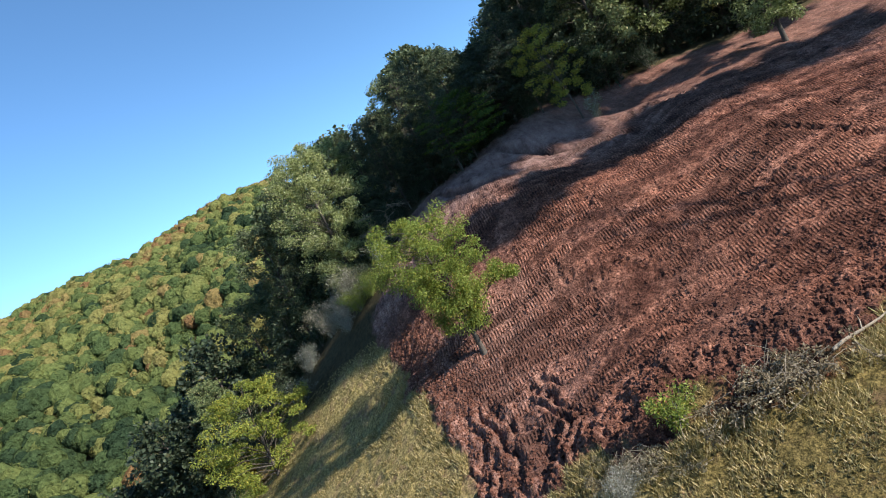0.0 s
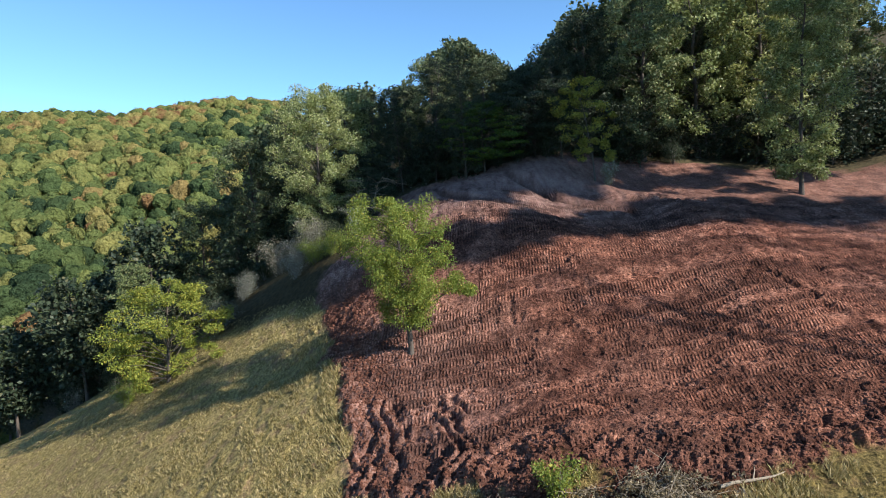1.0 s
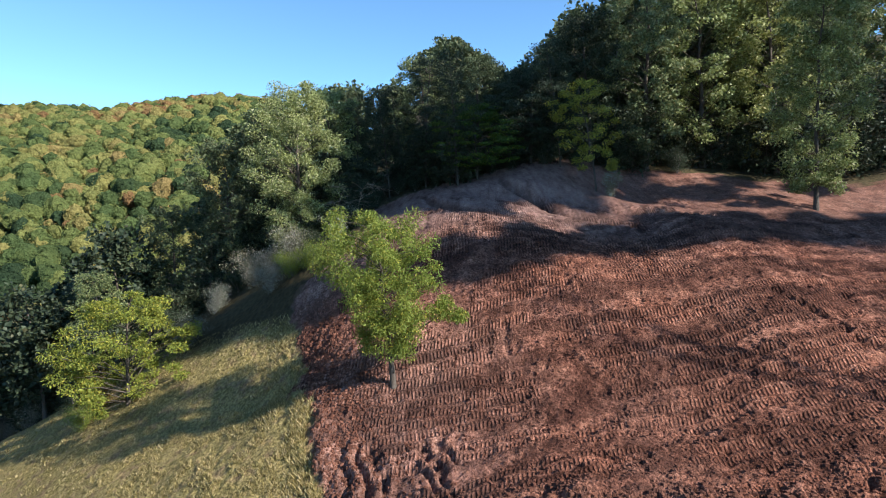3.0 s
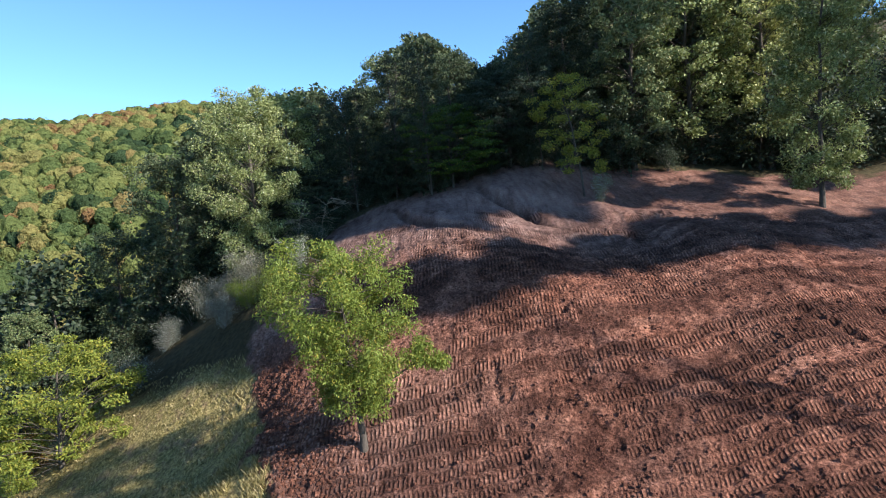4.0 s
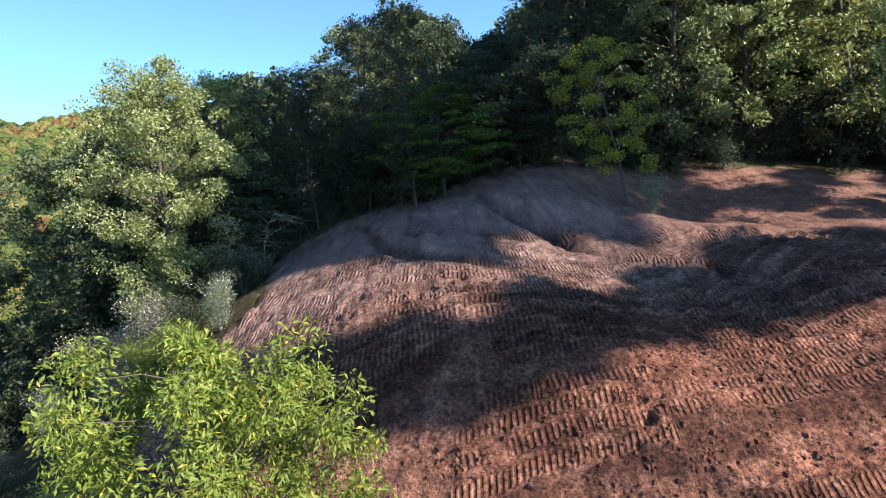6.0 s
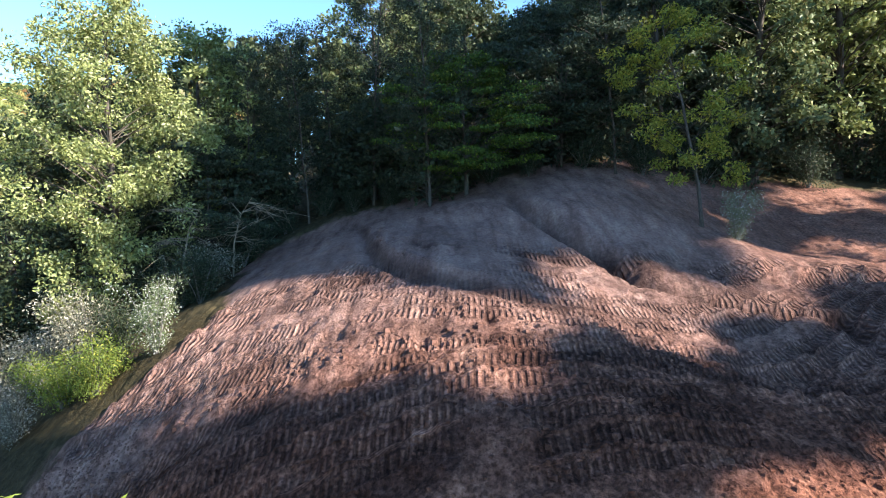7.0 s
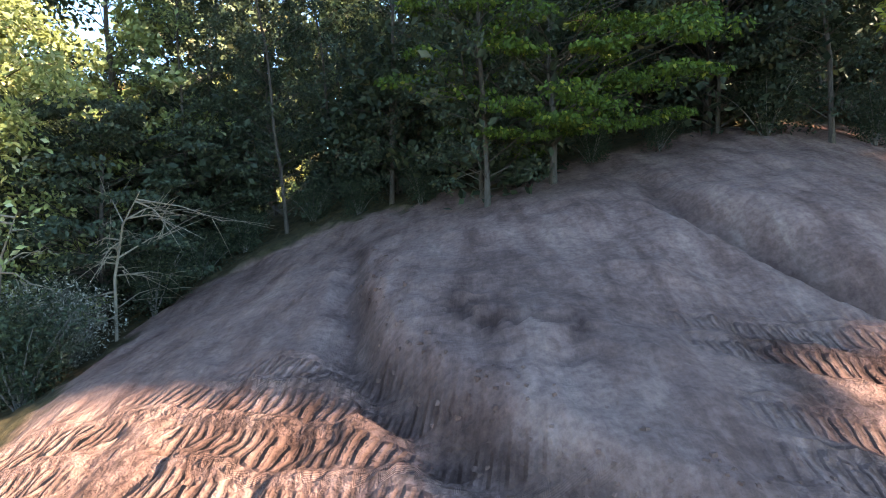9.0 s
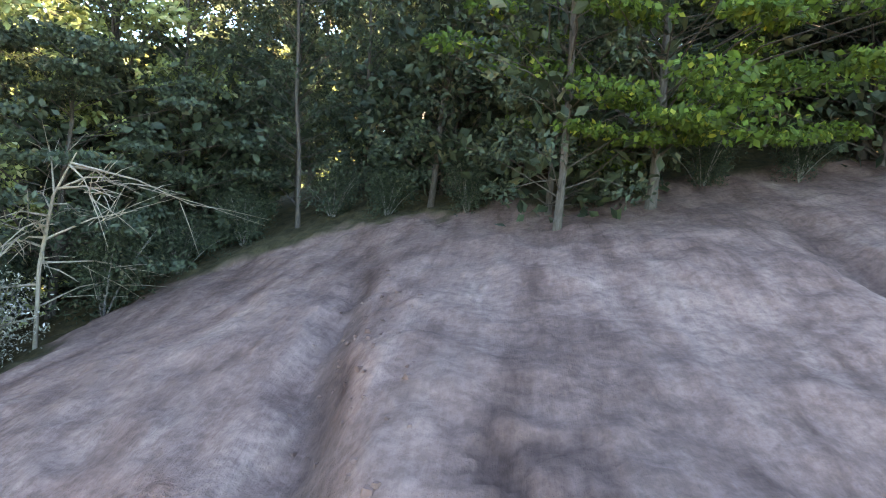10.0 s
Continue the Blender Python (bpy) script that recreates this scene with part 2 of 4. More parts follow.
# leaves of sunlit trees: the sun's brightness is painted into the colour
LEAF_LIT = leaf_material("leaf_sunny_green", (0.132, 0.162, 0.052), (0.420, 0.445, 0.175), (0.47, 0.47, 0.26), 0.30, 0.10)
LEAF_WHITE = leaf_material("leaf_whitish", (0.110, 0.140, 0.060), (0.210, 0.250, 0.130), (0.60, 0.59, 0.52), 0.25, 0.2)
LEAF_TURNED = leaf_material("leaf_turned", (0.20, 0.105, 0.035), (0.40, 0.21, 0.06), (0.30, 0.30, 0.09), 0.35, 0.35)
LEAF_GREY = leaf_material("leaf_grey_green", (0.125, 0.125, 0.098), (0.320, 0.310, 0.250), (0.52, 0.50, 0.43), 0.30, 0.25)
BARK = bark_material("bark_grey_brown", (0.040, 0.032, 0.026), (0.130, 0.108, 0.088))
BARK_PALE = bark_material("bark_pale_grey", (0.100, 0.090, 0.078), (0.260, 0.240, 0.215))
DEADWOOD = bark_material("dead_wood", (0.160, 0.128, 0.094), (0.350, 0.290, 0.215))
CANOPY = canopy_material()


# ---- noise on arrays ----
def lattice(ix, iy, seed):
    h = (ix.astype(np.int64) * 374761393 + iy.astype(np.int64) * 668265263 + seed * 974634777) & 0xFFFFFFFF
    h = ((h ^ (h >> 13)) * 1274126177) & 0xFFFFFFFF
    return ((h ^ (h >> 16)) & 0xFFFFFF) / float(0xFFFFFF)


def value_noise(x, y, seed=0):
    ix, iy = np.floor(x), np.floor(y)
    fx, fy = x - ix, y - iy
    fx, fy = fx * fx * (3 - 2 * fx), fy * fy * (3 - 2 * fy)
    a, b = lattice(ix, iy, seed), lattice(ix + 1, iy, seed)
    c, d = lattice(ix, iy + 1, seed), lattice(ix + 1, iy + 1, seed)
    return (a * (1 - fx) + b * fx) * (1 - fy) + (c * (1 - fx) + d * fx) * fy - 0.5


def fractal(x, y, seed=0, octaves=4, gain=0.5):
    total, amp = 0.0, 1.0
    for k in range(octaves):
        total = total + amp * value_noise(x * 2 ** k + 17.3 * k, y * 2 ** k - 9.1 * k, seed + k)
        amp *= gain
    return total


def ease(a, b, v):
    t = np.clip((v - a) / (b - a), 0, 1)
    return t * t * (3 - 2 * t)


def bell(v, centre, width):
    return np.exp(-((v - centre) / width) ** 2)


# ---- the lie of the land ----
HILL = [6.368, 13.167, -0.014, -2.504, -0.819, 7.946, -0.462, -0.582, 1.559, -9.95, -2.791, 0.62, -0.589, 0.898, 3.088]
# swells and hollows on a coarse lattice over the worked slope, column by column from the valley side
SWELLS = [-0.11, 0.36, -0.54, -0.67, 0.47, 0.11, 0.13, -0.44, 0.45, 0.36, 0.2, 1.22, 0.05, -0.09, 0.17, -0.94, 0.08, 1.73, 0.31, 0.36, -0.47, 0.83, -1.34, 1.21, 0.65, 0.16, 0.59, -0.38, -0.51, -0.61, 0.44, -0.69, -0.52, 0.23, 0.41, -0.18, 0.4, 0.35, 0.75, 0.42, -1.56, -0.54]
SWELL_AT = [(x, y) for x in np.linspace(-10, 18, 6) for y in np.linspace(22, 54, 7)]
TERMS = [(i, j) for i in range(5) for j in range(5) if i + j <= 4]


def slope_shape(x, y):
    """The hillside: a smooth spur that falls to the left and towards the camera."""
    xc, yc = np.clip(x, -40, 40), np.clip(y, 6, 70)
    u, v = xc / 30, (yc - 36) / 30
    z = sum(c * u ** i * v ** j for c, (i, j) in zip(HILL, TERMS))
    z = z + sum(c * np.exp(-((xc - a) ** 2 + (yc - b) ** 2) / 5.5 ** 2) for c, (a, b) in zip(SWELLS, SWELL_AT))
    z = z + 0.30 * np.minimum(y - yc, 70) * (y > yc) + 0.34 * np.maximum(y - yc, -50) * (y < yc)
    left, right = np.maximum(-40 - x, 0), np.maximum(x - 40, 0)
    return z - 0.36 * 25 * (1 - np.exp(-left / 25)) + 0.22 * np.minimum(right, 45)


def land(x, y):
    """Ground height without the small relief."""
    x, y = np.asarray(x, float), np.asarray(y, float)
    z = slope_shape(x, y)
    # two cut banks that climb the mound
    s = lobe_edge(x, y)
    z = z + 0.30 * ease(-0.1, 0.5, s) * (1 - ease(1.3, 6.0, s)) * bell(y, 43.5, 4.4) * (1 - ease(3.6, 6.5, x)) - 0.26 * bell(s, -0.2, 0.24) * bell(y, 44.5, 6.0) * (1 - ease(4.0, 7.5, x))
    z = z - 0.62 * bell(x - bank_line(y), 0, 0.40) * bell(y, 44.5, 5.2) + 0.30 * ease(0.2, 1.0, x - bank_line(y)) * bell(y, 45.5, 4.2) * (1 - ease(12.5, 16, x))
    cut = y - 44.1 - 0.14 * (x - 15.5)
    z = z + 0.42 * ease(-0.2, 0.25, cut) * (1 - ease(1.2, 4.5, cut)) * ease(12.6, 13.8, x) * (1 - ease(18.0, 20.5, x))
    # valley and wooded hill beyond it
    r, az = np.hypot(x, y), np.degrees(np.arctan2(x, y))
    w = ease(58, 105, r) * ease(-7, -17, az) * ease(-170, -130, az)
    ridge = 63 - 10 * ease(-30, -41, az) - 15 * ease(-60, -100, az) + 5 * fractal(az * 0.11, az * 0, 31, 3) + 10 * ease(-31, -20, az)
    t = np.clip((r - 85) / 280, 0, 1)
    far = -20 + (ridge + 20) * (0.55 * t + 0.45 * t * t * (3 - 2 * t)) - 0.12 * np.maximum(r - 365, 0) + 9 * fractal(x * 0.014, y * 0.014, 7, 3) * ease(120, 220, r)
    z = z * (1 - w) + np.maximum(far, -60) * w
    # everything levels out far away
    flat = ease(420, 900, r)
    return z * (1 - flat) + flat * (10 + 30 * fractal(x * 0.002, y * 0.002, 3, 3))


def lobe_edge(x, y):
    """Distance up the slope from the foot of the graded lobe."""
    px = np.array([-8, -1.2, -0.5, -0.15, 0.1, 0.5, 1.1, 1.8, 2.6, 3.3, 4.5, 8.0, 12.0])
    py = np.array([66, 53.0, 50.5, 48.5, 46.9, 45.2, 43.6, 42.5, 41.7, 41.1, 40.4, 39.6, 39.0])
    xx = x + 0.22 * fractal(x * 0.9, y * 0.9, 81, 3)
    f = np.interp(xx, px, py)
    g = (np.interp(xx + 0.3, px, py) - np.interp(xx - 0.3, px, py)) / 0.6
    return (y - f) / np.sqrt(1 + g * g)


def bank_line(y):
    """Plan of the long cut bank: x for a given y."""
    return np.interp(y, [41.6, 42.1, 42.35, 42.7, 43.3, 44.2, 45.0, 46.0, 47.0, 48.5, 50.5, 54.0], [14.5, 12.5, 11.0, 9.3, 8.6, 8.1, 7.6, 7.0, 6.5, 6.15, 6.0, 5.6]) + 0.10 * np.sin(y * 1.9)


def root_pit(x, y):
    """Below 1 inside the holes where roots were grubbed out."""
    return np.minimum(np.hypot((x - 7.8) / 2.1, (y - 17.9) / 0.8), np.hypot((x - 3.0) / 1.6, (y - 18.4) / 0.6))


def dirt_mask(x, y):
    wob = 0.9 * fractal(x * 0.35, y * 0.35, 51, 4) + 0.7 * fractal(x * 1.6, y * 1.6, 52, 3, 0.6)
    left = x - np.interp(y, [14, 22.9, 26.4, 29, 32.3, 37.1, 39.1, 42, 43, 44.4, 46.3, 48.9, 50.7, 52.7, 53.2, 54, 56], [-4.0, -4.3, -5.0, -5.7, -7.0, -8.2, -8.7, -8.6, -6.2, -4.7, -5.2, -5.3, -5.8, -5.0, -3.6, -2.0, 0]) + wob
    bottom = y - np.interp(x, [-6, -3, -0.5, 1, 4, 6.6, 9.5, 12.6, 17, 22, 40], [22.2, 20.6, 19.4, 19.6, 19.3, 18.5, 18.3, 18.7, 19.6, 20.8, 22.0]) + wob * 1.3
    top = np.interp(x, [-8, -4, 0, 2.5, 5, 8, 12, 16, 21, 29, 40, 60], [51, 53.2, 54.3, 54.2, 54.8, 55.5, 55.5, 56, 56, 54.5, 51, 47]) - y + wob * 1.5
    d = np.minimum(np.minimum(left, bottom), np.minimum(top, 58 - x))
    d = np.maximum(d, 0.8 * (1 - root_pit(x, y)) + 0.5 * wob)
    return ease(-0.35, 0.35, d), d


def slump(x, y):
    """Crumbled strip that runs down the side of the mound."""
    along = (y - 45.1) * -0.86 + (x - 1.9) * 0.50
    return bell((x - 1.9) * 0.86 + (y - 45.1) * 0.50 + 0.25 * np.sin(along * 2.3), 0.0, 0.42) * ease(-0.5, 0.2, along) * (1 - ease(2.0, 3.0, along))


def tracks(x, y):
    """Crawler-track lanes: phase of the lug prints, their strength, and the distance from the lane's edge (0 to 0.5)."""
    # along the contour on the lower slope
    v = y - 0.10 * x - 0.0030 * (x - 8) ** 2 + 1.3 * value_noise(x * 0.06, y * 0.10, 21) + 0.15 * value_noise(x * 0.3, y * 0.3, 33)
    q = np.floor(v / 0.56)
    f = v / 0.56 - q
    seg = np.floor(x / 12 + lattice(q, q * 0, 5) * 7)
    on = (lattice(q, seg, 22) > 0.22) * ease(-0.30, -0.12, fractal(x * 0.30, y * 0.30, 23, 3))
    u = x / 0.18 + 31 * lattice(q, q * 0, 24) + (0.8 * lattice(q, seg, 34) - 0.4) * f * 1.5
    # swinging round the mound on the bench
    rr, th = np.hypot(x - 5.4, y - 57.4), np.arctan2(x - 5.4, 57.4 - y)
    rr = rr + 1.2 * value_noise(x * 0.12, y * 0.12, 25) + 0.35 * (x + 3) * ease(0, -5, x)
    q2 = np.floor(rr / 0.62)
    f2 = rr / 0.62 - q2
    on2 = (lattice(q2, np.floor(th * 3.0 + lattice(q2, q2 * 0, 6) * 5), 26) > 0.25) * ease(-0.30, -0.12, fractal(x * 0.35, y * 0.35, 35, 3))
    u2 = th * (q2 * 0.62) / 0.155 + 17 * lattice(q2, q2 * 0, 27)
    worked = (y + 0.05 * x - 0.16 * np.maximum(x - 4, 0) + 0.8 * value_noise(x * 0.3, y * 0.3, 36)) > 37.9
    graded = np.maximum(ease(44.0, 45.2, y + 1.0 * fractal(x * 0.3, y * 0.3, 28, 2)), ease(0.0, 0.6, lobe_edge(x, y)) * (1 - ease(-0.8, 0.0, x - bank_line(y))) * ease(40.5, 41.5, y) * (1 - ease(4.0, 6.0, x)))
    graded = np.maximum(graded, bell(lobe_edge(x, y), 0.45, 0.8) * (1 - ease(4.2, 6.2, x)) * ease(39.8, 41.0, y))
    amp = np.where(worked, on2 * (1 - graded), on)
    edge = np.where(worked, np.minimum(f2, 1 - f2), np.minimum(f, 1 - f))
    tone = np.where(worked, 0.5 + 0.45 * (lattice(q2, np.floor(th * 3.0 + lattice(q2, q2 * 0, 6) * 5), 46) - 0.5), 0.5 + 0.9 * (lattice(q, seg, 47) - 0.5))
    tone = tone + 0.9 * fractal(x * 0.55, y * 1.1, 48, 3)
    # shade painted along lobe foot and cut bank, dark earth and shade in pits
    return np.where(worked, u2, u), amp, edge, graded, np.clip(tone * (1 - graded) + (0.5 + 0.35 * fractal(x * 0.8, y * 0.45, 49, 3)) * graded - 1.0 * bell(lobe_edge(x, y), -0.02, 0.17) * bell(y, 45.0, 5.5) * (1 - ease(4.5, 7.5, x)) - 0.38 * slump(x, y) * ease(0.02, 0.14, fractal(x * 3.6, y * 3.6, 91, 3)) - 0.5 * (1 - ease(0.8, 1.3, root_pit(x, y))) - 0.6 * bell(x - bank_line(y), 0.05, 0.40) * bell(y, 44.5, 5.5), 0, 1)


def small_relief(x, y, mask, d):
    """Scrapes, ruts, churned lumps on the bare soil; tussocks elsewhere."""
    u, amp, edge, graded, tone = tracks(x, y)
    rough = (0.10 - 0.075 * graded) * fractal(x * 4.6, y * 4.6, 44, 2, 0.6) + 0.11 * fractal(x * 0.7, y * 0.7, 11, 3) + (0.10 - 0.065 * graded) * fractal(x * 2.2, y * 2.2, 12, 3, 0.6) + 0.07 * np.maximum(fractal(x * 1.6, y * 1.6, 37, 3), 0.12) * (1 - graded)
    lane = -0.060 * amp * ease(0.08, 0.25, edge) + 0.035 * amp * bell(edge, 0.02, 0.12)
    # blade scrapes: shallow trays with a steep end
    for cx, cy, lx, ly, deep in ((10.0, 24.6, 2.0, 0.9, 0.20), (11.6, 25.3, 2.4, 0.8, 0.18), (4.25, 30.7, 0.20, 0.8, 0.12), (7.75, 33.2, 0.22, 0.9, 0.14), (7.9, 23.2, 1.1, 0.5, 0.14),
                                 (-0.4, 39.5, 0.5, 0.3, 0.20), (2.04, 38.6, 0.22, 0.6, 0.16), (14.5, 29.5, 1.8, 0.9, 0.16), (18.5, 27.0, 2.2, 1.0, 0.18), (12.6, 22.9, 1.6, 0.7, 0.18)):
        wx, wy = x + 0.4 * fractal(x * 1.2, y * 1.2, 38, 2), y + 0.4 * fractal(x * 1.2, y * 1.2, 39, 2)
        lane = lane - deep * (1 - ease(0.6, 1.2, np.maximum(np.abs(wx - cx) / lx, np.abs(wy - cy - 0.15 * (wx - cx)) / ly)))
    # long rut that runs down the slope
    rut = x - (19.1 + 0.525 * (30.7 - y))
    lane = lane - 0.16 * bell(rut, 0, 0.28) * ease(24.5, 26.0, y) * (1 - ease(31.5, 33.0, y)) + 0.08 * bell(rut, 0.5, 0.2) * ease(24.5, 26.0, y) * (1 - ease(31.5, 33.0, y))
    runnel = bell(y - 44.4 - 0.14 * (x - 15.5), 0, 0.8) * ease(12.6, 13.8, x) * (1 - ease(18.0, 20.5, x))
    lane = lane - 0.34 * runnel * np.abs(fractal(x * 1.5, y * 0.25, 84, 2)) 
    # hollow along the slope's foot of the bench, and smaller dips
    dips = np.maximum(fractal(x * 0.45, y * 0.9, 40, 4, 0.6) - 0.20, 0) * 0.45 * (1 - graded)
    # churned strip along the lower edge, with dark hollows between the lumps
    churn = bell(d, 1.2, 1.6) * (1 - ease(25.5, 27.5, y))
    lumps = 0.56 * fractal(x * 0.85, y * 0.95, 13, 5, 0.65) + 0.25 * np.abs(fractal(x * 2.4, y * 2.4, 14, 3))
    claw = (1 - ease(2.2, 4.2, np.abs(x + 1.9))) * (1 - ease(2.4, 3.8, np.abs(y - 23.3)))
    furrow = 1.05 * (0.16 + 0.2 * fractal(x * 0.9, y * 0.6, 19, 2)) * np.sin((x + 0.30 * (y - 23) + 0.5 * np.sin(y * 1.3) + 1.7 * fractal(x * 0.6, y * 0.6, 15, 3)) * 6.5) + 0.20 * fractal(x * 1.4, y * 0.9, 20, 4, 0.6)
    pit = 1 - ease(0.3, 1.1, root_pit(x, y))
    left_edge = bell(d, 0.5, 0.45) * (y < 44)
    r = rough + (lane - dips) * (1 - churn) + lumps * churn * (1 - 0.6 * claw) + furrow * claw + left_edge * 0.16 * (1 + 2 * fractal(x * 1.3, y * 1.3, 16, 3))
    r = r + graded * (0.12 * fractal(x * 1.1 + 0.5 * y, y * 0.55, 29, 4, 0.55) + 0.05 * np.abs(fractal(x * 2.6, y * 2.6, 30, 3, 0.6)) + 0.13 * np.abs(fractal(x * 1.1, y * 1.1, 82, 4, 0.6)) * bell(lobe_edge(x, y), 0.5, 1.6))
    r = r - 0.06 * slump(x, y) * ease(0.02, 0.14, fractal(x * 3.6, y * 3.6, 91, 3)) + 0.08 * slump(x, y) * fractal(x * 6.0, y * 6.0, 92, 2)
    # low terraces pressed along the mound's shoulder
    shelf = (lobe_edge(x, y) - 0.4 + 0.5 * fractal(x * 0.8, y * 0.8, 93, 2)) / 0.55
    r = r + 0.05 * graded * (shelf - np.floor(shelf)) * bell(x, -1.2, 2.4) * bell(y, 48.0, 3.0)
    wild = 0.16 * fractal(x * 0.5, y * 0.5, 17, 4, 0.6) + 0.15 * np.abs(fractal(x * 2.2, y * 2.2, 18, 3, 0.6))
    return r * mask + wild * (1 - mask) - 0.55 * pit


def axis(lo, hi, step, far_lo, far_hi, growth=1.13):
    mid = list(np.arange(lo, hi, step))
    up, s = [hi], step
    while up[-1] < far_hi:
        s *= growth
        up.append(up[-1] + s)
    down, s = [lo - step], step
    while down[-1] > far_lo:
        s *= growth
        down.append(down[-1] - s)
    return np.array(down[::-1] + mid + up)


def mesh_from(name, verts, faces, mat, smooth=True):
    """A mesh from arrays: verts (n, 3), faces (m, 3 or 4)."""
    me = bpy.data.meshes.new(name)
    k = faces.shape[1]
    me.vertices.add(len(verts))
    me.vertices.foreach_set("co", np.ascontiguousarray(verts, dtype=np.float32).ravel())
    me.loops.add(faces.size)
    me.loops.foreach_set("vertex_index", np.ascontiguousarray(faces, dtype=np.int32).ravel())
    me.polygons.add(len(faces))
    me.polygons.foreach_set("loop_start", np.arange(0, faces.size, k, dtype=np.int32))
    me.polygons.foreach_set("loop_total", np.full(len(faces), k, dtype=np.int32))
    me.polygons.foreach_set("use_smooth", np.full(len(faces), smooth))
    me.update(calc_edges=True)
    me.materials.append(mat)
    return me


def build_ground():
    gx = axis(-12.0, 22.0, GRID_X, -2600, 2600, 1.09)
    gy = axis(16.5, 54.0, GRID_Y, -2600, 2600, 1.09)
    X, Y = np.meshgrid(gx, gy, indexing="ij")
    mask, d = dirt_mask(X, Y)
    near = 1 - ease(90, 140, np.hypot(X, Y - 30))
    Z = land(X, Y) + small_relief(X, Y, mask, d) * near
    verts = np.stack([X, Y, Z], -1).reshape(-1, 3)
    nx, ny = len(gx), len(gy)
    i = (np.arange(nx - 1)[:, None] * ny + np.arange(ny - 1)[None, :]).ravel()
    faces = np.stack([i, i + ny, i + ny + 1, i + 1], -1)
    me = mesh_from("ground", verts, faces, GROUND)
    tan = ease(36.2, 40.8, Y + 1.8 * fractal(X * 0.25, Y * 0.25, 41, 3)) * 0.95 + 0.10 * ease(0.08, 0.3, fractal(X * 0.16, Y * 0.16, 42, 3)) + 0.46 * ease(9, -3, X + 3 * fractal(X * 0.2, Y * 0.2, 45, 3)) * (1 - ease(31, 37, Y))
    tan = tan * (1 - 0.6 * ease(9, 19, X))
    wood = np.maximum(ease(46, 50, Y - 0.4 * np.maximum(-X - 8, 0)) , ease(95, 130, np.hypot(X, Y)))
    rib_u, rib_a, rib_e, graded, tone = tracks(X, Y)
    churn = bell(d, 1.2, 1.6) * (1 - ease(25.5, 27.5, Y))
    # dark litter on the left starts at the shade band's edge: shade painted in
    for name, a in (("rib_u", rib_u), ("rib_a", rib_a * (1 - churn) * mask), ("rib_e", rib_e), ("graded", graded), ("rank", ease(1.0, 5.0, X + 2.0 * fractal(X * 0.4, Y * 0.4, 83, 3)) * (1 - ease(24, 27, Y))), ("tone", np.clip(tone, 0, 1)), ("dirt", mask), ("tan", np.clip(tan, 0, 1)), ("litter_shade", np.maximum(wood, ease(33.3, 35.0, Y + 0.55 * X + 1.5 * fractal(X * 0.4, Y * 0.4, 85, 3)) * ease(-1.5, -3.0, X)))):
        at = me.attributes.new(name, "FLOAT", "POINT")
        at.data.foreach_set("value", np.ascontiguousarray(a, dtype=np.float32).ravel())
    return tagged(new("ground", me), "steep hillside of red-brown bare soil and dry olive grass", "ground", kind="structure")


GRID_X, GRID_Y = 0.08, 0.08
ground = build_ground()


# ---- trees ----
def tube(path, radii, sides=6):
    """Rings along a path, as (verts, quads)."""
    path = np.asarray(path, float)
    n = len(path)
    way = np.gradient(path, axis=0)
    way /= np.linalg.norm(way, axis=1)[:, None] + 1e-9
    side = np.cross(way, np.array([0.31, 0.17, 0.93]) if abs(way[0][2]) < 0.9 else np.array([1.0, 0.1, 0.0]))
    side /= np.linalg.norm(side, axis=1)[:, None] + 1e-9
    up = np.cross(way, side)
    a = np.linspace(0, 2 * np.pi, sides, endpoint=False)
    ring = path[:, None, :] + np.asarray(radii)[:, None, None] * (np.cos(a)[None, :, None] * side[:, None, :] + np.sin(a)[None, :, None] * up[:, None, :])
    i = np.arange(n - 1)[:, None] * sides + np.arange(sides)[None, :]
    j = np.arange(n - 1)[:, None] * sides + (np.arange(sides)[None, :] + 1) % sides
    quads = np.stack([i, j, j + sides, i + sides], -1).reshape(-1, 4)
    return ring.reshape(-1, 3), quads


def join(parts):
    verts, faces, n = [], [], 0
    for v, f in parts:
        verts.append(v)
        faces.append(f + n)
        n += len(v)
    return np.concatenate(verts), np.concatenate(faces)


def leaves(rng, centres, spread, count, size, droop=0.0, slim=0.45, flat=0.6):
    """Small rhombic leaves, in tufts round the centres: (verts, quads)."""
    which = rng.integers(0, len(centres), count)
    off = rng.normal(0, 1, (count, 3))
    off /= np.linalg.norm(off, axis=1)[:, None] + 1e-9
    off *= (rng.random(count) ** 0.45)[:, None]
    off[:, 2] *= flat
    p = centres[which] + off * spread[which][:, None]
    out = off.copy()
    out[:, 2] += 0.15 - droop
    along = out + rng.normal(0, 0.65, (count, 3))
    along /= np.linalg.norm(along, axis=1)[:, None] + 1e-9
    nrm = rng.normal(0, 0.8, (count, 3)) + np.array([0, 0, 0.9])
    across = np.cross(along, nrm)
    across /= np.linalg.norm(across, axis=1)[:, None] + 1e-9
    s = size * rng.uniform(0.6, 1.35, count)[:, None]
    sag = np.cross(along, across) * s * 0.12
    a, c = p - along * s * 0.5, p + along * s * 0.5 + sag
    b, d = p + across * s * slim * 0.5, p - across * s * slim * 0.5
    v = np.stack([a, b, c, d], 1).reshape(-1, 3)
    return v, np.arange(count * 4).reshape(-1, 4)


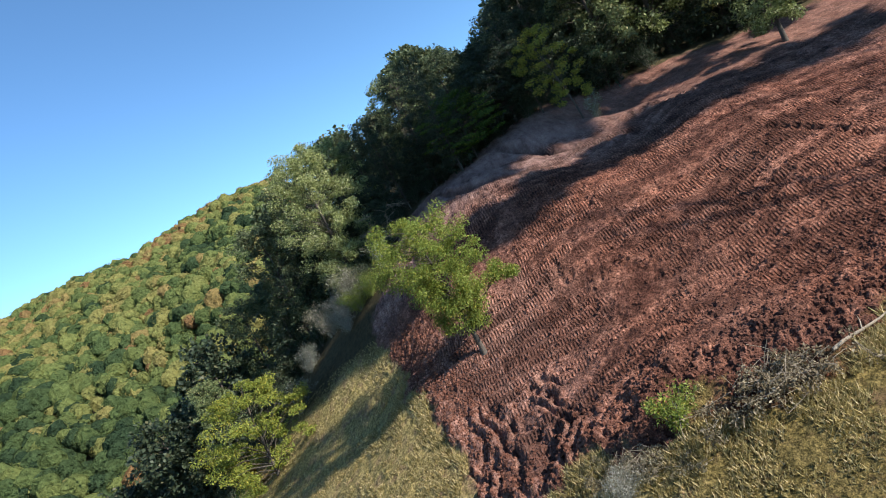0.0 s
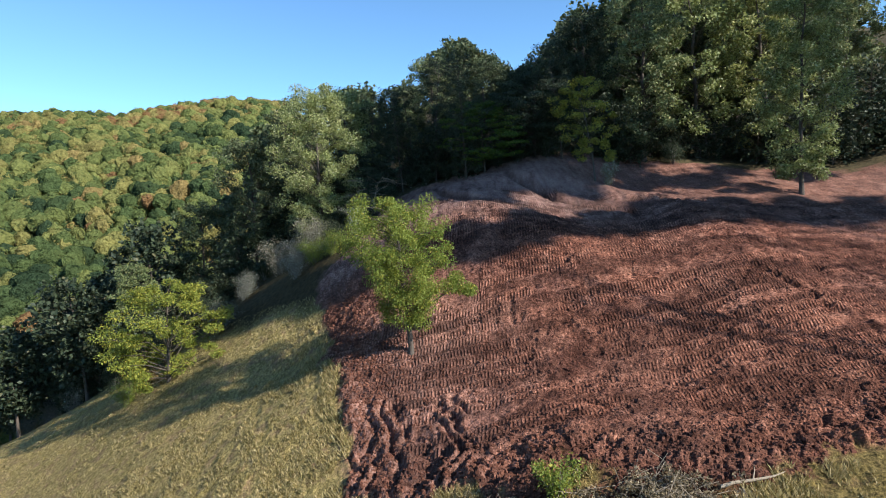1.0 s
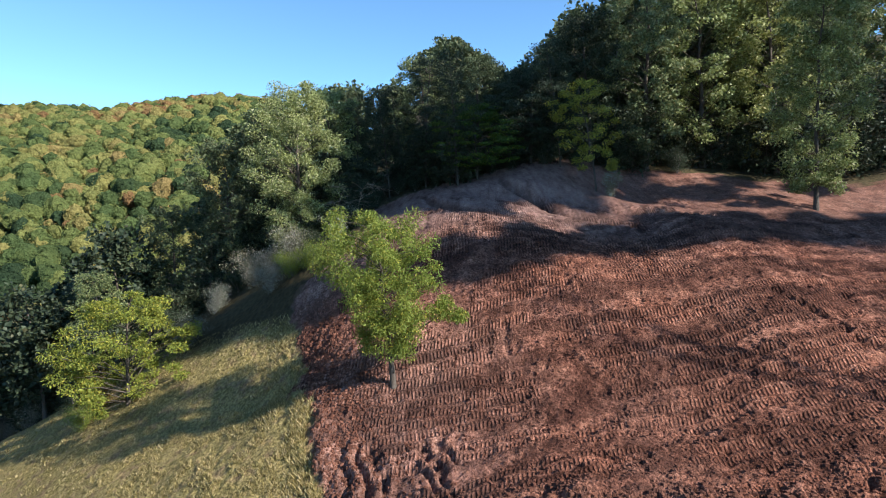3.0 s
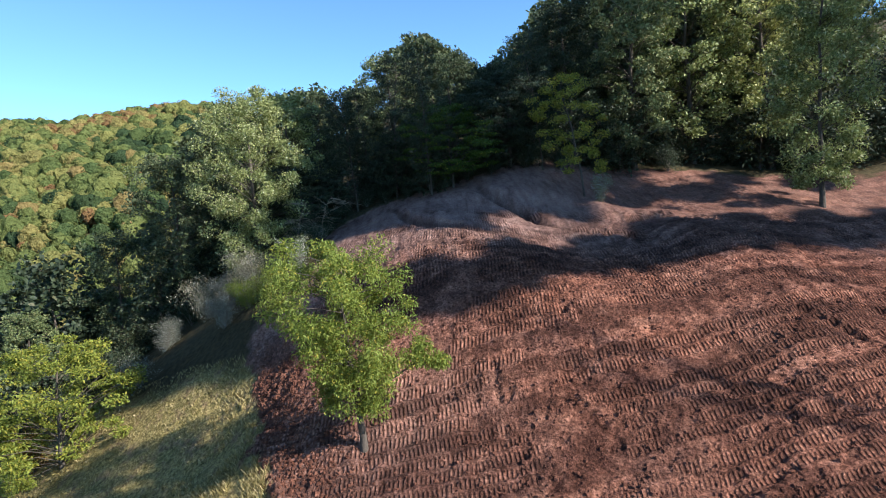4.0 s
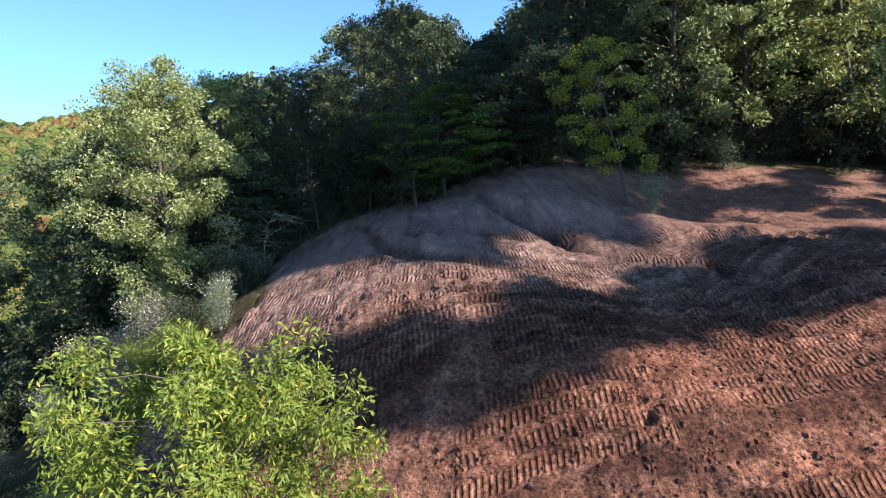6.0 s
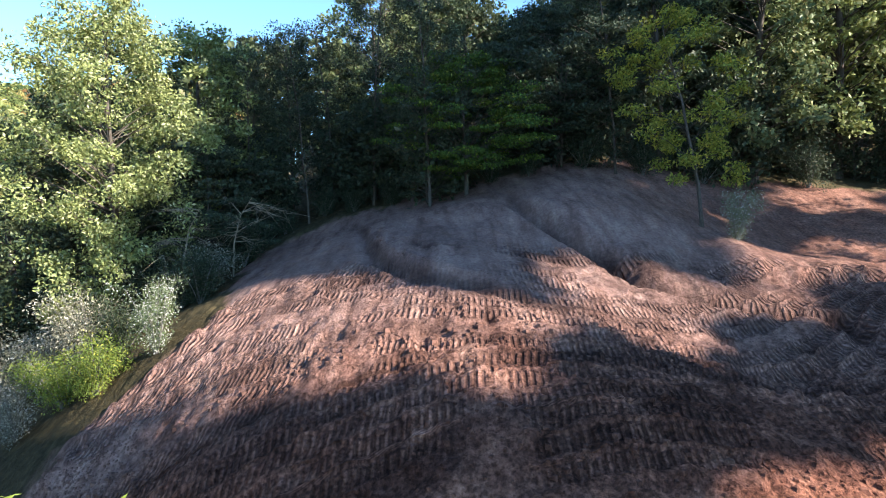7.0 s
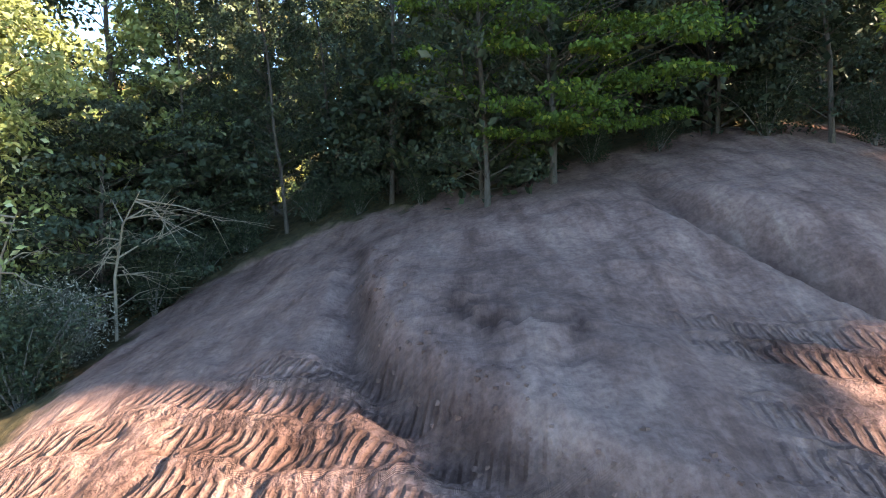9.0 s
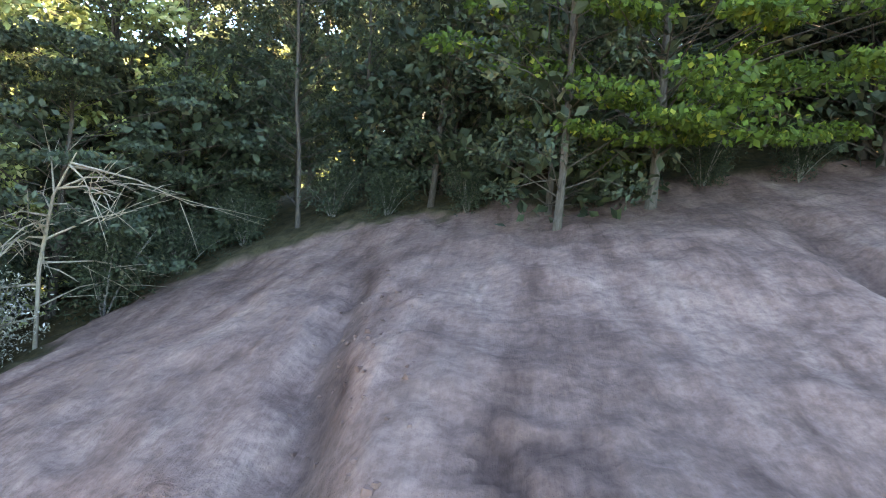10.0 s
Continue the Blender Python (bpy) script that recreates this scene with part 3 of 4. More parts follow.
def grow(seed, height, radius, trunk_r, bare, tufts, count, size, shape="round", lean=(0, 0), droop=0.0, slim=0.45, tuft=0.24, flat=0.6):
    """Wood and leaves of one tree. bare: the height below the crown; tufts: how many clumps of leaves."""
    rng = np.random.default_rng(seed)
    n = 9
    t = np.linspace(0, 1, n)
    wob = np.cumsum(rng.normal(0, 0.018 * height, (n, 2)), axis=0) * 0.5
    trunk = np.stack([lean[0] * t ** 1.4 + wob[:, 0] * t, lean[1] * t ** 1.4 + wob[:, 1] * t, t * height * 0.94 - 0.4 * (1 - t)], -1)
    rad = trunk_r * (1 - t) ** 0.8 + min(0.0018 * height, 0.25 * trunk_r)
    rad[0] *= 1.35
    wood = [tube(trunk, rad, 7)]
    centres, spreads = [], []
    for k in range(tufts):
        f = (k + rng.random()) / tufts
        zc = bare + (height - bare) * f ** 0.9
        if shape == "round":
            env = math.sin(math.pi * (0.10 + 0.82 * f)) ** 0.6
        elif shape == "cone":
            env = (1 - f) ** 0.75 * 0.95 + 0.10
        elif shape == "column":
            env = 0.85 * math.sin(math.pi * (0.08 + 0.86 * f)) ** 0.4
        else:
            env = (0.35 + 0.65 * min(1, f * 1.7)) * (1.0 if f < 0.85 else 0.72)
        ang = k * 2.399 + rng.normal(0, 0.5)
        rr = radius * env * (0.18 + 0.82 * rng.random() ** 0.5)
        base = np.array([np.interp(zc, trunk[:, 2], trunk[:, 0]), np.interp(zc, trunk[:, 2], trunk[:, 1]), 0])
        tip = base + np.array([math.cos(ang) * rr, math.sin(ang) * rr, zc - droop * rr * 0.3])
        zs = max(0.3, bare * (rng.uniform(0.75, 1.4) if bare < 10 else 0.98), zc - rr * rng.uniform(0.35, 0.8))
        start = np.array([np.interp(zs, trunk[:, 2], trunk[:, 0]), np.interp(zs, trunk[:, 2], trunk[:, 1]), zs])
        mid = (start + tip) / 2 + np.array([0, 0, 0.12 * rr]) + rng.normal(0, 0.08 * rr + 0.02, 3)
        r0 = max(0.02, np.interp(zs, trunk[:, 2], rad) * 0.26)
        q = np.linspace(0, 1, 5)[:, None]
        limb = (1 - q) ** 2 * start + 2 * q * (1 - q) * mid + q * q * tip
        wood.append(tube(limb[::2], np.linspace(r0, 0.012, 3), 3))
        centres.append(tip)
        spreads.append(radius * tuft * rng.uniform(0.75, 1.35))
        if rng.random() < 0.6:
            centres.append(limb[3] + rng.normal(0, 0.15 * radius * tuft * 3, 3))
            spreads.append(radius * tuft * rng.uniform(0.6, 1.0))
    centres, spreads = np.array(centres), np.array(spreads)
    return join(wood), leaves(rng, centres, spreads, count, size, droop, slim, flat)


def tree_thing(name, label, category, wood, crown, bark, leaf, group=""):
    base = tagged(new(name), label, category, group)
    t = new("trunk", mesh_from("trunk", *wood, bark))
    c = new("crown", mesh_from("crown", *crown, leaf, smooth=False))
    t.parent = c.parent = base
    return base


def plant(base, x, y, turn=0.0, sink=0.05, tilt=(0, 0), size=1.0):
    base.matrix_basis = pose(x, y, float(land(x, y)) - sink, tilt[0], tilt[1], turn) @ Matrix.Scale(size, 4)
    return base


# the young tree alone on the slope
wood, crown = grow(4, 8.8, 2.95, 0.15, 2.1, 104, 40000, 0.15, "top", (-0.2, -1.3), 0.45, 0.34, 0.185, 0.9)
side_v, side_f = leaves(np.random.default_rng(3), np.array([[2.3, -0.2, 3.9], [2.9, -0.1, 3.8], [3.4, 0.0, 3.6], [2.7, 0.2, 4.3]]), np.array([0.6, 0.6, 0.5, 0.5]), 2000, 0.17, 0.5, 0.34, 0.8)
lone = tree_thing("young_tree", "young light-green tree with feathery leaves on bare soil", "tree", wood, join([crown, (side_v, side_f)]), BARK, LEAF_LIGHT)
limb = new("limb", mesh_from("limb", *tube([(0, 0, 1.9), (1.1, -0.1, 2.9), (2.3, -0.1, 3.6), (3.4, 0, 3.6)], [0.07, 0.05, 0.035, 0.015], 6), BARK))
limb.parent = lone
plant(lone, -1.62, 29.53, 0, 0.35)

# low tree at the edge of the grass
wood, crown = grow(9, 6.7, 4.2, 0.13, 0.3, 62, 24000, 0.17, "round", (0.5, 0), 0.3, 0.42, 0.165, 0.55)
low_tree = plant(tree_thing("low_tree", "low spreading yellow-green tree at the grass edge", "tree", wood, crown, BARK, LEAF_YELLOW), -21.4, 41.0, 0, 0.05, (0, 0), 1.15)

# forest trees: a few grown forms, set out many times
FORMS = {
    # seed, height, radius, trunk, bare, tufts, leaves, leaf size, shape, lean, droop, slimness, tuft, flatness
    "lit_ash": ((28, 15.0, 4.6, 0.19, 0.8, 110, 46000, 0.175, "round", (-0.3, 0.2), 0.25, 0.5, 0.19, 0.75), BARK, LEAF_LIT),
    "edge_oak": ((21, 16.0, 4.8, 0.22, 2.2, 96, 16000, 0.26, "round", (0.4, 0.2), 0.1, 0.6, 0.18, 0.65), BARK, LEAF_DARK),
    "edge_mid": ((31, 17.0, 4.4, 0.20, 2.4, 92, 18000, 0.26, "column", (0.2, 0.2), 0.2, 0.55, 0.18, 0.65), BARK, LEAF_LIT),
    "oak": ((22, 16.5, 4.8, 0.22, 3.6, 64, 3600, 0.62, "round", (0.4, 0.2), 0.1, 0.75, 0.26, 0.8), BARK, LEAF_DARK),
    "inner_oak": ((33, 16.5, 4.6, 0.17, 2.0, 84, 8200, 0.34, "round", (0.5, 0.2), 0.1, 0.6, 0.19, 0.7), BARK, LEAF_SHADED),
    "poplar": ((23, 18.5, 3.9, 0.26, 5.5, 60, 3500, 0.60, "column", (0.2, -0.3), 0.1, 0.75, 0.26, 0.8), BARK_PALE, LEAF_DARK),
    "thin": ((32, 16.5, 3.6, 0.085, 1.2, 66, 10500, 0.17, "column", (1.3, 0.8), 0.1, 0.55, 0.20, 0.6), BARK, LEAF_SHADED),
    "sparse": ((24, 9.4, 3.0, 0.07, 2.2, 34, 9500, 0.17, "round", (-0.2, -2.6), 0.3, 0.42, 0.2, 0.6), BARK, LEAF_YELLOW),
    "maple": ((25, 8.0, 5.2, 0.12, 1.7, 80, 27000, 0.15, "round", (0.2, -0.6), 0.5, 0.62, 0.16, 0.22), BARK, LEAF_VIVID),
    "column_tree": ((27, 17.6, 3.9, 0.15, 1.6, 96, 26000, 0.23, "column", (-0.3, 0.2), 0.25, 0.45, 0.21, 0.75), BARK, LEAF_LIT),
    "understorey": ((26, 5.0, 2.5, 0.06, 0.2, 40, 2000, 0.26, "round", (0.2, 0.0), 0.2, 0.6, 0.30, 0.8), BARK, LEAF_SHADED),
    "shade": ((29, 36.0, 2.4, 0.05, 34.9, 32, 760, 1.03, "round", (0.3, 0.2), 0.0, 0.8, 0.32, 0.3), BARK, LEAF_DARK),
}
LABELS = {
    "lit_ash": "tall sunlit light-green tree with leaves down to the ground",
    "edge_oak": "broad dark-green tree at the edge of the wood",
    "edge_mid": "tall mid-green tree at the edge of the wood",
    "oak": "tall dark-green forest tree in the shaded wood",
    "inner_oak": "tall dark tree with ragged clumps of small leaves",
    "poplar": "tall straight forest tree with pale bark",
    "sparse": "slender tree with sparse bright leaves by the clearing",
    "thin": "slim forest tree with small leaves and gaps of sky",
    "maple": "broad tree with layered green branches above the slope",
    "column_tree": "tall leafy tree with a narrow crown on the clearing",
    "understorey": "small dark understorey tree in the shade of the wood",
    "shade": "very tall unseen tree added on the sunny side to cast shade",
}
made_forms = {}
WOOD_TOP = ([-45, -34, -29, -25, -22, -19, -15, -12, -8, -3, 0, 2, 5, 7.5, 10, 13, 18, 40], [-6, -3, -0.5, 1.0, 4, 7, 11, 12.6, 11.7, 11.8, 15.0, 16.2, 14.2, 12.4, 13.6, 15.8, 20, 24])


def forest_tree(key, x, y, size=1.0, turn=0.0, leaf=None):
    k = (key, leaf.name if leaf else "")
    args, bark, own = FORMS[key]
    name = "understorey_tree" if key == "understorey" else "forest_tree"
    if k not in made_forms:
        w, c = grow(*args)
        ob = made_forms[k] = tree_thing(name, LABELS[key], "tree", w, c, bark, leaf or own, "forest trees")
    else:
        ob = copy_thing(made_forms[k], Matrix())
    spots.append((x, y))
    # the wood is lower towards the valley, where the soil is wetter and the trees younger
    r, az = math.hypot(x, y), math.degrees(math.atan2(x, y))
    if key not in ("shade", "understorey") and az < 34:
        top = 11.5 + r * math.tan(radians(float(np.interp(az, *WOOD_TOP))))
        size = min(size, max(0.25, (top - float(land(x, y))) / args[1] * 0.97))
    return plant(ob, x, y, turn, 0.2, (0, 0), size)


spots = []
EDGE_TREES = [
    ("lit_ash", -10.6, 49.6, 0.92, None), ("edge_oak", -8.9, 55.2, 0.92, LEAF_LIT), ("maple", -7.9, 52.0, 0.8, LEAF_SHADED), ("thin", -3.74, 55.2, 0.72, None), ("thin", -6.6, 54.6, 0.6, None), ("edge_oak", 44.0, 61.5, 1.0, LEAF_MID), ("edge_mid", 50.0, 60.0, 0.95, None), ("edge_oak", 39.0, 63.0, 1.1, LEAF_MID), ("thin", -2.6, 57.6, 0.85, None), ("thin", -5.2, 58.5, 0.82, None), ("thin", -0.6, 58.6, 0.9, None), ("thin", -7.6, 58.0, 0.9, None),
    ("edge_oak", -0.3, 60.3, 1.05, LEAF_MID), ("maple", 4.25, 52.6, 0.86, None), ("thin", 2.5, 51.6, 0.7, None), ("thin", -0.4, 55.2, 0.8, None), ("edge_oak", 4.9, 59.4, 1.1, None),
    ("edge_oak", 9.2, 58.0, 1.12, LEAF_SHADED), ("thin", 11.7, 53.1, 1.0, None), ("sparse", 13.4, 47.7, 1.0, None), ("edge_mid", 20.3, 56.0, 1.08, LEAF_MID), ("maple", 9.5, 55.8, 1.0, LEAF_SHADED),
    ("column_tree", 29.8, 46.0, 1.0, None), ("edge_oak", 26.5, 58.0, 1.15, LEAF_LIT), ("edge_mid", 32.5, 56.0, 1.12, None), ("edge_oak", 38.0, 62.0, 1.1, None), ("understorey", 37.5, 54.0, 1.3, None), ("understorey", 41.0, 54.5, 1.4, None), ("understorey", 44.5, 54.0, 1.3, None), ("understorey", 48.0, 54.5, 1.4, None), ("understorey", 39.2, 56.5, 1.5, None), ("understorey", 43.0, 57.0, 1.6, None), ("understorey", 34.5, 54.2, 1.2, None), ("understorey", 46.6, 57.2, 1.6, None), ("edge_mid", 15.2, 56.2, 1.1, LEAF_SHADED),
    ("edge_oak", -18.5, 54.6, 0.92, None), ("edge_oak", -24.5, 55.5, 0.72, None), ("edge_oak", -14.6, 56.0, 0.95, None), ("edge_mid", -28.8, 49.6, 0.6, LEAF_MID), ("edge_oak", -33.0, 56.0, 0.66, None), ("oak", -32.5, 51.5, 0.55, LEAF_SHADED), ("oak", -36.0, 53.0, 0.75, LEAF_SHADED), ("oak", -41.0, 58.0, 0.8, LEAF_SHADED), ("oak", -36.5, 60.5, 0.85, LEAF_SHADED), ("oak", -47.0, 62.0, 0.8, LEAF_SHADED), ("oak", -29.0, 54.0, 0.8, LEAF_SHADED), ("oak", -44.5, 54.5, 0.7, LEAF_SHADED), ("oak", -52.0, 58.5, 0.75, LEAF_SHADED),
]
for k, (key, x, y, size, leaf) in enumerate(EDGE_TREES):
    forest_tree(key, x, y, size, 67 * k, leaf)

rng = np.random.default_rng(77)
WOOD_EDGE = ([-62, -42, -27, -20, -15, -11, -8, -5, -2, 0, 2.5, 4.3, 7, 9, 13, 17, 22, 29, 36, 42, 62], [66, 57, 48, 50.5, 51.5, 52.0, 53.0, 55.5, 55.0, 54.2, 53.0, 53.4, 53.8, 53.8, 53.4, 54, 55.5, 55.5, 54, 53, 56])


def free(x, y, gap):
    return all((x - a) ** 2 + (y - b) ** 2 > gap * gap for a, b in spots)


tries, planted = 0, 0
while planted < 78 and tries < 30000:
    tries += 1
    x, y = rng.uniform(-62, 50), rng.uniform(44, 104)
    edge = float(np.interp(x, *WOOD_EDGE))
    if y < edge + (7.5 if x > 16 else 3.0) or not free(x, y, (3.9 if x > 3 else 5.2) + 0.07 * max(0, y - edge)):
        continue
    if -18 < x < -0.5 and y > 56 and rng.random() < 0.85:
        continue
    planted += 1
    low = 0.62 if x < -24 else 1.0
    key = ["oak", "poplar", "oak"][int(rng.integers(0, 3))]
    if -22 < x < 26 and y < edge + 7.5:
        key = "inner_oak"
    forest_tree(key, x, y, low * rng.uniform(0.85, 1.15), rng.uniform(0, 360))
for k in range(64):
    x = rng.uniform(-40, 42)
    edge = float(np.interp(x, *WOOD_EDGE))
    forest_tree("understorey", x, edge + rng.uniform(0.3, 4.5), rng.uniform(0.55, 1.25), rng.uniform(0, 360))

# unseen tall trees, added on the sunny side to cast shadows across the slope
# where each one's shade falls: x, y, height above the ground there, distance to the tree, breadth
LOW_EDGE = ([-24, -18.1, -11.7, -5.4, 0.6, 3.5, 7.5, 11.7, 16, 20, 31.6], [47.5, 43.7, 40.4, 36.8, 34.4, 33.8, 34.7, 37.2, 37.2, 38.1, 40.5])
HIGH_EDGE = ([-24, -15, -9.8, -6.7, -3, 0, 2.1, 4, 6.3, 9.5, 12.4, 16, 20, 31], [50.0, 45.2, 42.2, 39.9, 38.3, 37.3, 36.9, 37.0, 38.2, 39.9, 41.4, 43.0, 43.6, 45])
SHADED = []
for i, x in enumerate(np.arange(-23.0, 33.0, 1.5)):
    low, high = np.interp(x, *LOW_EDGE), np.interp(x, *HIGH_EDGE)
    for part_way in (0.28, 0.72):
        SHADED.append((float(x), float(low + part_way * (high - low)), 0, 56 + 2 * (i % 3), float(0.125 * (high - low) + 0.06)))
# more added trees keep the mound in shade, but for a few gaps
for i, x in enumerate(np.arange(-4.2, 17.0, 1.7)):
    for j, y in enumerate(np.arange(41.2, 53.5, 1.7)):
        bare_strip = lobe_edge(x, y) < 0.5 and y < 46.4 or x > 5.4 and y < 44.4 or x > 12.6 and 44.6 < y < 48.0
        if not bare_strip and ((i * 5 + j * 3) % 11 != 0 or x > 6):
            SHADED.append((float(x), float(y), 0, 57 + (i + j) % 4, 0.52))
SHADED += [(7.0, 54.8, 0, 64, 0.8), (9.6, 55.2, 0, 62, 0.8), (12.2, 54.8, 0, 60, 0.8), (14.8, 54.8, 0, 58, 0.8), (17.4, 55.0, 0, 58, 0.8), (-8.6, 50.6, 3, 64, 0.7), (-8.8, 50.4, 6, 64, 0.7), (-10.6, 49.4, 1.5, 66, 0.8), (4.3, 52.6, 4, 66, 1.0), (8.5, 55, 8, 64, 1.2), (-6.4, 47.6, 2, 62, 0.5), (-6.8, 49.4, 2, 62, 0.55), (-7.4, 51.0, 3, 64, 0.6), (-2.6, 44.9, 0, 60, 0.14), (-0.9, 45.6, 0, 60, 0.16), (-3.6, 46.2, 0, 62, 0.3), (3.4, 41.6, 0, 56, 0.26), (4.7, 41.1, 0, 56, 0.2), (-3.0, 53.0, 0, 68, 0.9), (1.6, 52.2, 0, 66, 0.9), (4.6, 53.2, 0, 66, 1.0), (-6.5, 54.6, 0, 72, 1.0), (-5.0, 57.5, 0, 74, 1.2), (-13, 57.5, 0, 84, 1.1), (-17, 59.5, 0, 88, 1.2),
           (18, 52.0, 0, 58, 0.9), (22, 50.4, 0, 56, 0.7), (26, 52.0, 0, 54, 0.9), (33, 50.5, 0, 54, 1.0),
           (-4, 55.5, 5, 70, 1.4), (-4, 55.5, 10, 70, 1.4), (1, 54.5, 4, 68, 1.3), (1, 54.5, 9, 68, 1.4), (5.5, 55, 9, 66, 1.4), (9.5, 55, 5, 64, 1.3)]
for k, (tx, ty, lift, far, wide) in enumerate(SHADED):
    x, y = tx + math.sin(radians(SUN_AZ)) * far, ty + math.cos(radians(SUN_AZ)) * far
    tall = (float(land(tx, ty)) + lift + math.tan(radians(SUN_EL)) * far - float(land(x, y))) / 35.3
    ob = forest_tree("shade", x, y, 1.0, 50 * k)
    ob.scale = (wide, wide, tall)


# ---- shrubs along the wood ----
def shrub(name, label, seed, height, radius, count, size, leaf, stems=9, category="shrub", bark=BARK_PALE):
    g = np.random.default_rng(seed)
    wood, centres = [], []
    for k in range(stems):
        a, out = g.uniform(0, 6.28), g.uniform(0.2, 1.0)
        tip = np.array([math.cos(a) * radius * out * 0.8, math.sin(a) * radius * out * 0.8, height * g.uniform(0.55, 0.92)])
        q = np.linspace(0, 1, 5)[:, None]
        path = q * tip * np.array([1, 1, 1]) + (q * (1 - q)) * np.array([0, 0, height * 0.35]) + np.array([0, 0, -0.15]) * (1 - q)
        wood.append(mesh_from("stem", *tube(path, np.linspace(0.03, 0.008, 5), 4), bark))
        for f in (1, 2, 3, 4):
            centres.append(path[f] + g.normal(0, 0.12 * radius, 3))
    centres = np.array(centres)
    crown = leaves(g, centres, np.full(len(centres), radius * 0.34), count, size, 0.0, 0.4, 0.9)
    base = tagged(new(name), label, category, "shrubs at the wood's edge")
    c = new("foliage", mesh_from("foliage", *crown, leaf, smooth=False))
    c.parent = base
    for me in wood:
        new("stem", me).parent = base
    return base


pale = shrub("shrub", "pale grey-green shrub with whitish seed heads", 41, 2.6, 1.7, 6400, 0.085, LEAF_GREY, 16)
green = shrub("shrub", "yellow-green leafy shrub at the wood's edge", 42, 2.2, 1.6, 6500, 0.095, LEAF_LIGHT, 14)
white = shrub("shrub", "shrub with whitish flower heads beside bare soil", 43, 3.1, 1.25, 6500, 0.075, LEAF_WHITE, 14)
turning = shrub("shrub", "shrub with leaves turning orange and red", 46, 2.6, 1.6, 4600, 0.13, LEAF_TURNED, 12)
dull = shrub("shrub", "dull green shrub in the shade of the wood", 44, 2.4, 1.9, 4200, 0.13, LEAF_SHADED, 12)
used = set()
for form, x, y, size in ((pale, -18.0, 48.6, 1.0), (pale, -14.6, 48.7, 1.2), (pale, -12.5, 47.4, 1.05), (pale, -10.5, 46.9, 1.2), (dull, -12.4, 50.4, 1.2), (white, -6.7, 43.8, 0.9), (dull, -9.0, 46.2, 0.8),
                         (green, -8.8, 43.9, 0.9), (green, -10.3, 44.6, 0.9), (pale, -12.0, 44.6, 0.8), (dull, -6.6, 47.4, 0.85), (pale, -6.8, 49.2, 0.8), (dull, -7.6, 48.2, 0.9), (dull, -8.9, 48.8, 1.1), (dull, -6.0, 51.2, 0.8), (pale, -18.7, 44.4, 1.0), (turning, -24.6, 43.2, 1.2),
                         (pale, -38.5, 54.0, 1.0), (pale, -43.0, 56.5, 1.1), (pale, -47.5, 59.0, 1.2), (dull, -24.4, 46.4, 1.0), (dull, -30.0, 48.0, 1.1), (dull, -21.6, 49.0, 1.1), (green, -25.4, 42.0, 0.8),
                         (white, 14.2, 46.6, 0.72), (dull, 17.0, 55.0, 1.0), (dull, 10.4, 54.0, 0.8), (dull, 23.0, 55.4, 1.0), (dull, -16.6, 50.4, 0.9), (dull, 35.0, 53.0, 1.0), (dull, -4.8, 54.4, 0.6), (dull, -3.0, 55.6, 0.55), (dull, -1.4, 54.9, 0.5), (dull, 0.6, 54.4, 0.5), (dull, 3.4, 53.6, 0.5), (dull, 5.6, 54.2, 0.5), (dull, 7.6, 54.4, 0.5), (dull, 13.4, 54.0, 0.7), (dull, -5.6, 53.0, 0.6)):
    if form.name in used:
        ob = copy_thing(form, Matrix())
    else:
        ob = form
        used.add(form.name)
    plant(ob, x, y, 40 * len(used) + 77 * x, 0.05, (0, 0), size)

# a dead sapling whose bare branches reach over the slope
def bare_branches(name, label, seed, x, y, height, count, bark):
    g = np.random.default_rng(seed)
    base = tagged(new(name), label, "dead tree")
    stem = [(0, 0, -0.2), (0.15, -0.1, height * 0.35), (0.55, -0.3, height * 0.62), (1.1, -0.5, height * 0.78)]
    t = new("trunk", mesh_from("trunk", *tube(stem, [0.04, 0.032, 0.022, 0.008], 6), bark))
    t.parent = base
    for k in range(count):
        f = g.uniform(0.2, 1.0)
        a, ln = g.uniform(0, 6.28), g.uniform(0.6, 1.9)
        p0 = np.array([np.interp(f, [0, 0.45, 0.8, 1], [s[q] for s in stem]) for q in range(3)])
        way = np.array([math.cos(a), math.sin(a), g.uniform(-0.35, 0.5)])
        stick = tube([p0, p0 + way * ln * 0.5 + [0, 0, 0.1], p0 + way * ln], [0.022, 0.013, 0.005], 4)
        b = new("branch", mesh_from("branch", *stick, bark))
        b.parent = base
        for m in range(6):
            q = p0 + way * ln * g.uniform(0.35, 0.95)
            w2 = way + g.normal(0, 0.55, 3)
            new("twig", mesh_from("twig", *tube([q, q + w2 * ln * 0.2 + [0, 0, 0.03], q + w2 * ln * 0.42], [0.010, 0.007, 0.003], 3), bark)).parent = b
    return plant(base, x, y)


bare_branches("dead_sapling", "bare grey dead sapling with twiggy branches", 3, -6.0, 49.6, 4.4, 20, DEADWOOD)
bare_branches("dead_sapling", "leafless pale sapling among the shrubs", 8, -7.6, 48.2, 5.2, 18, DEADWOOD)


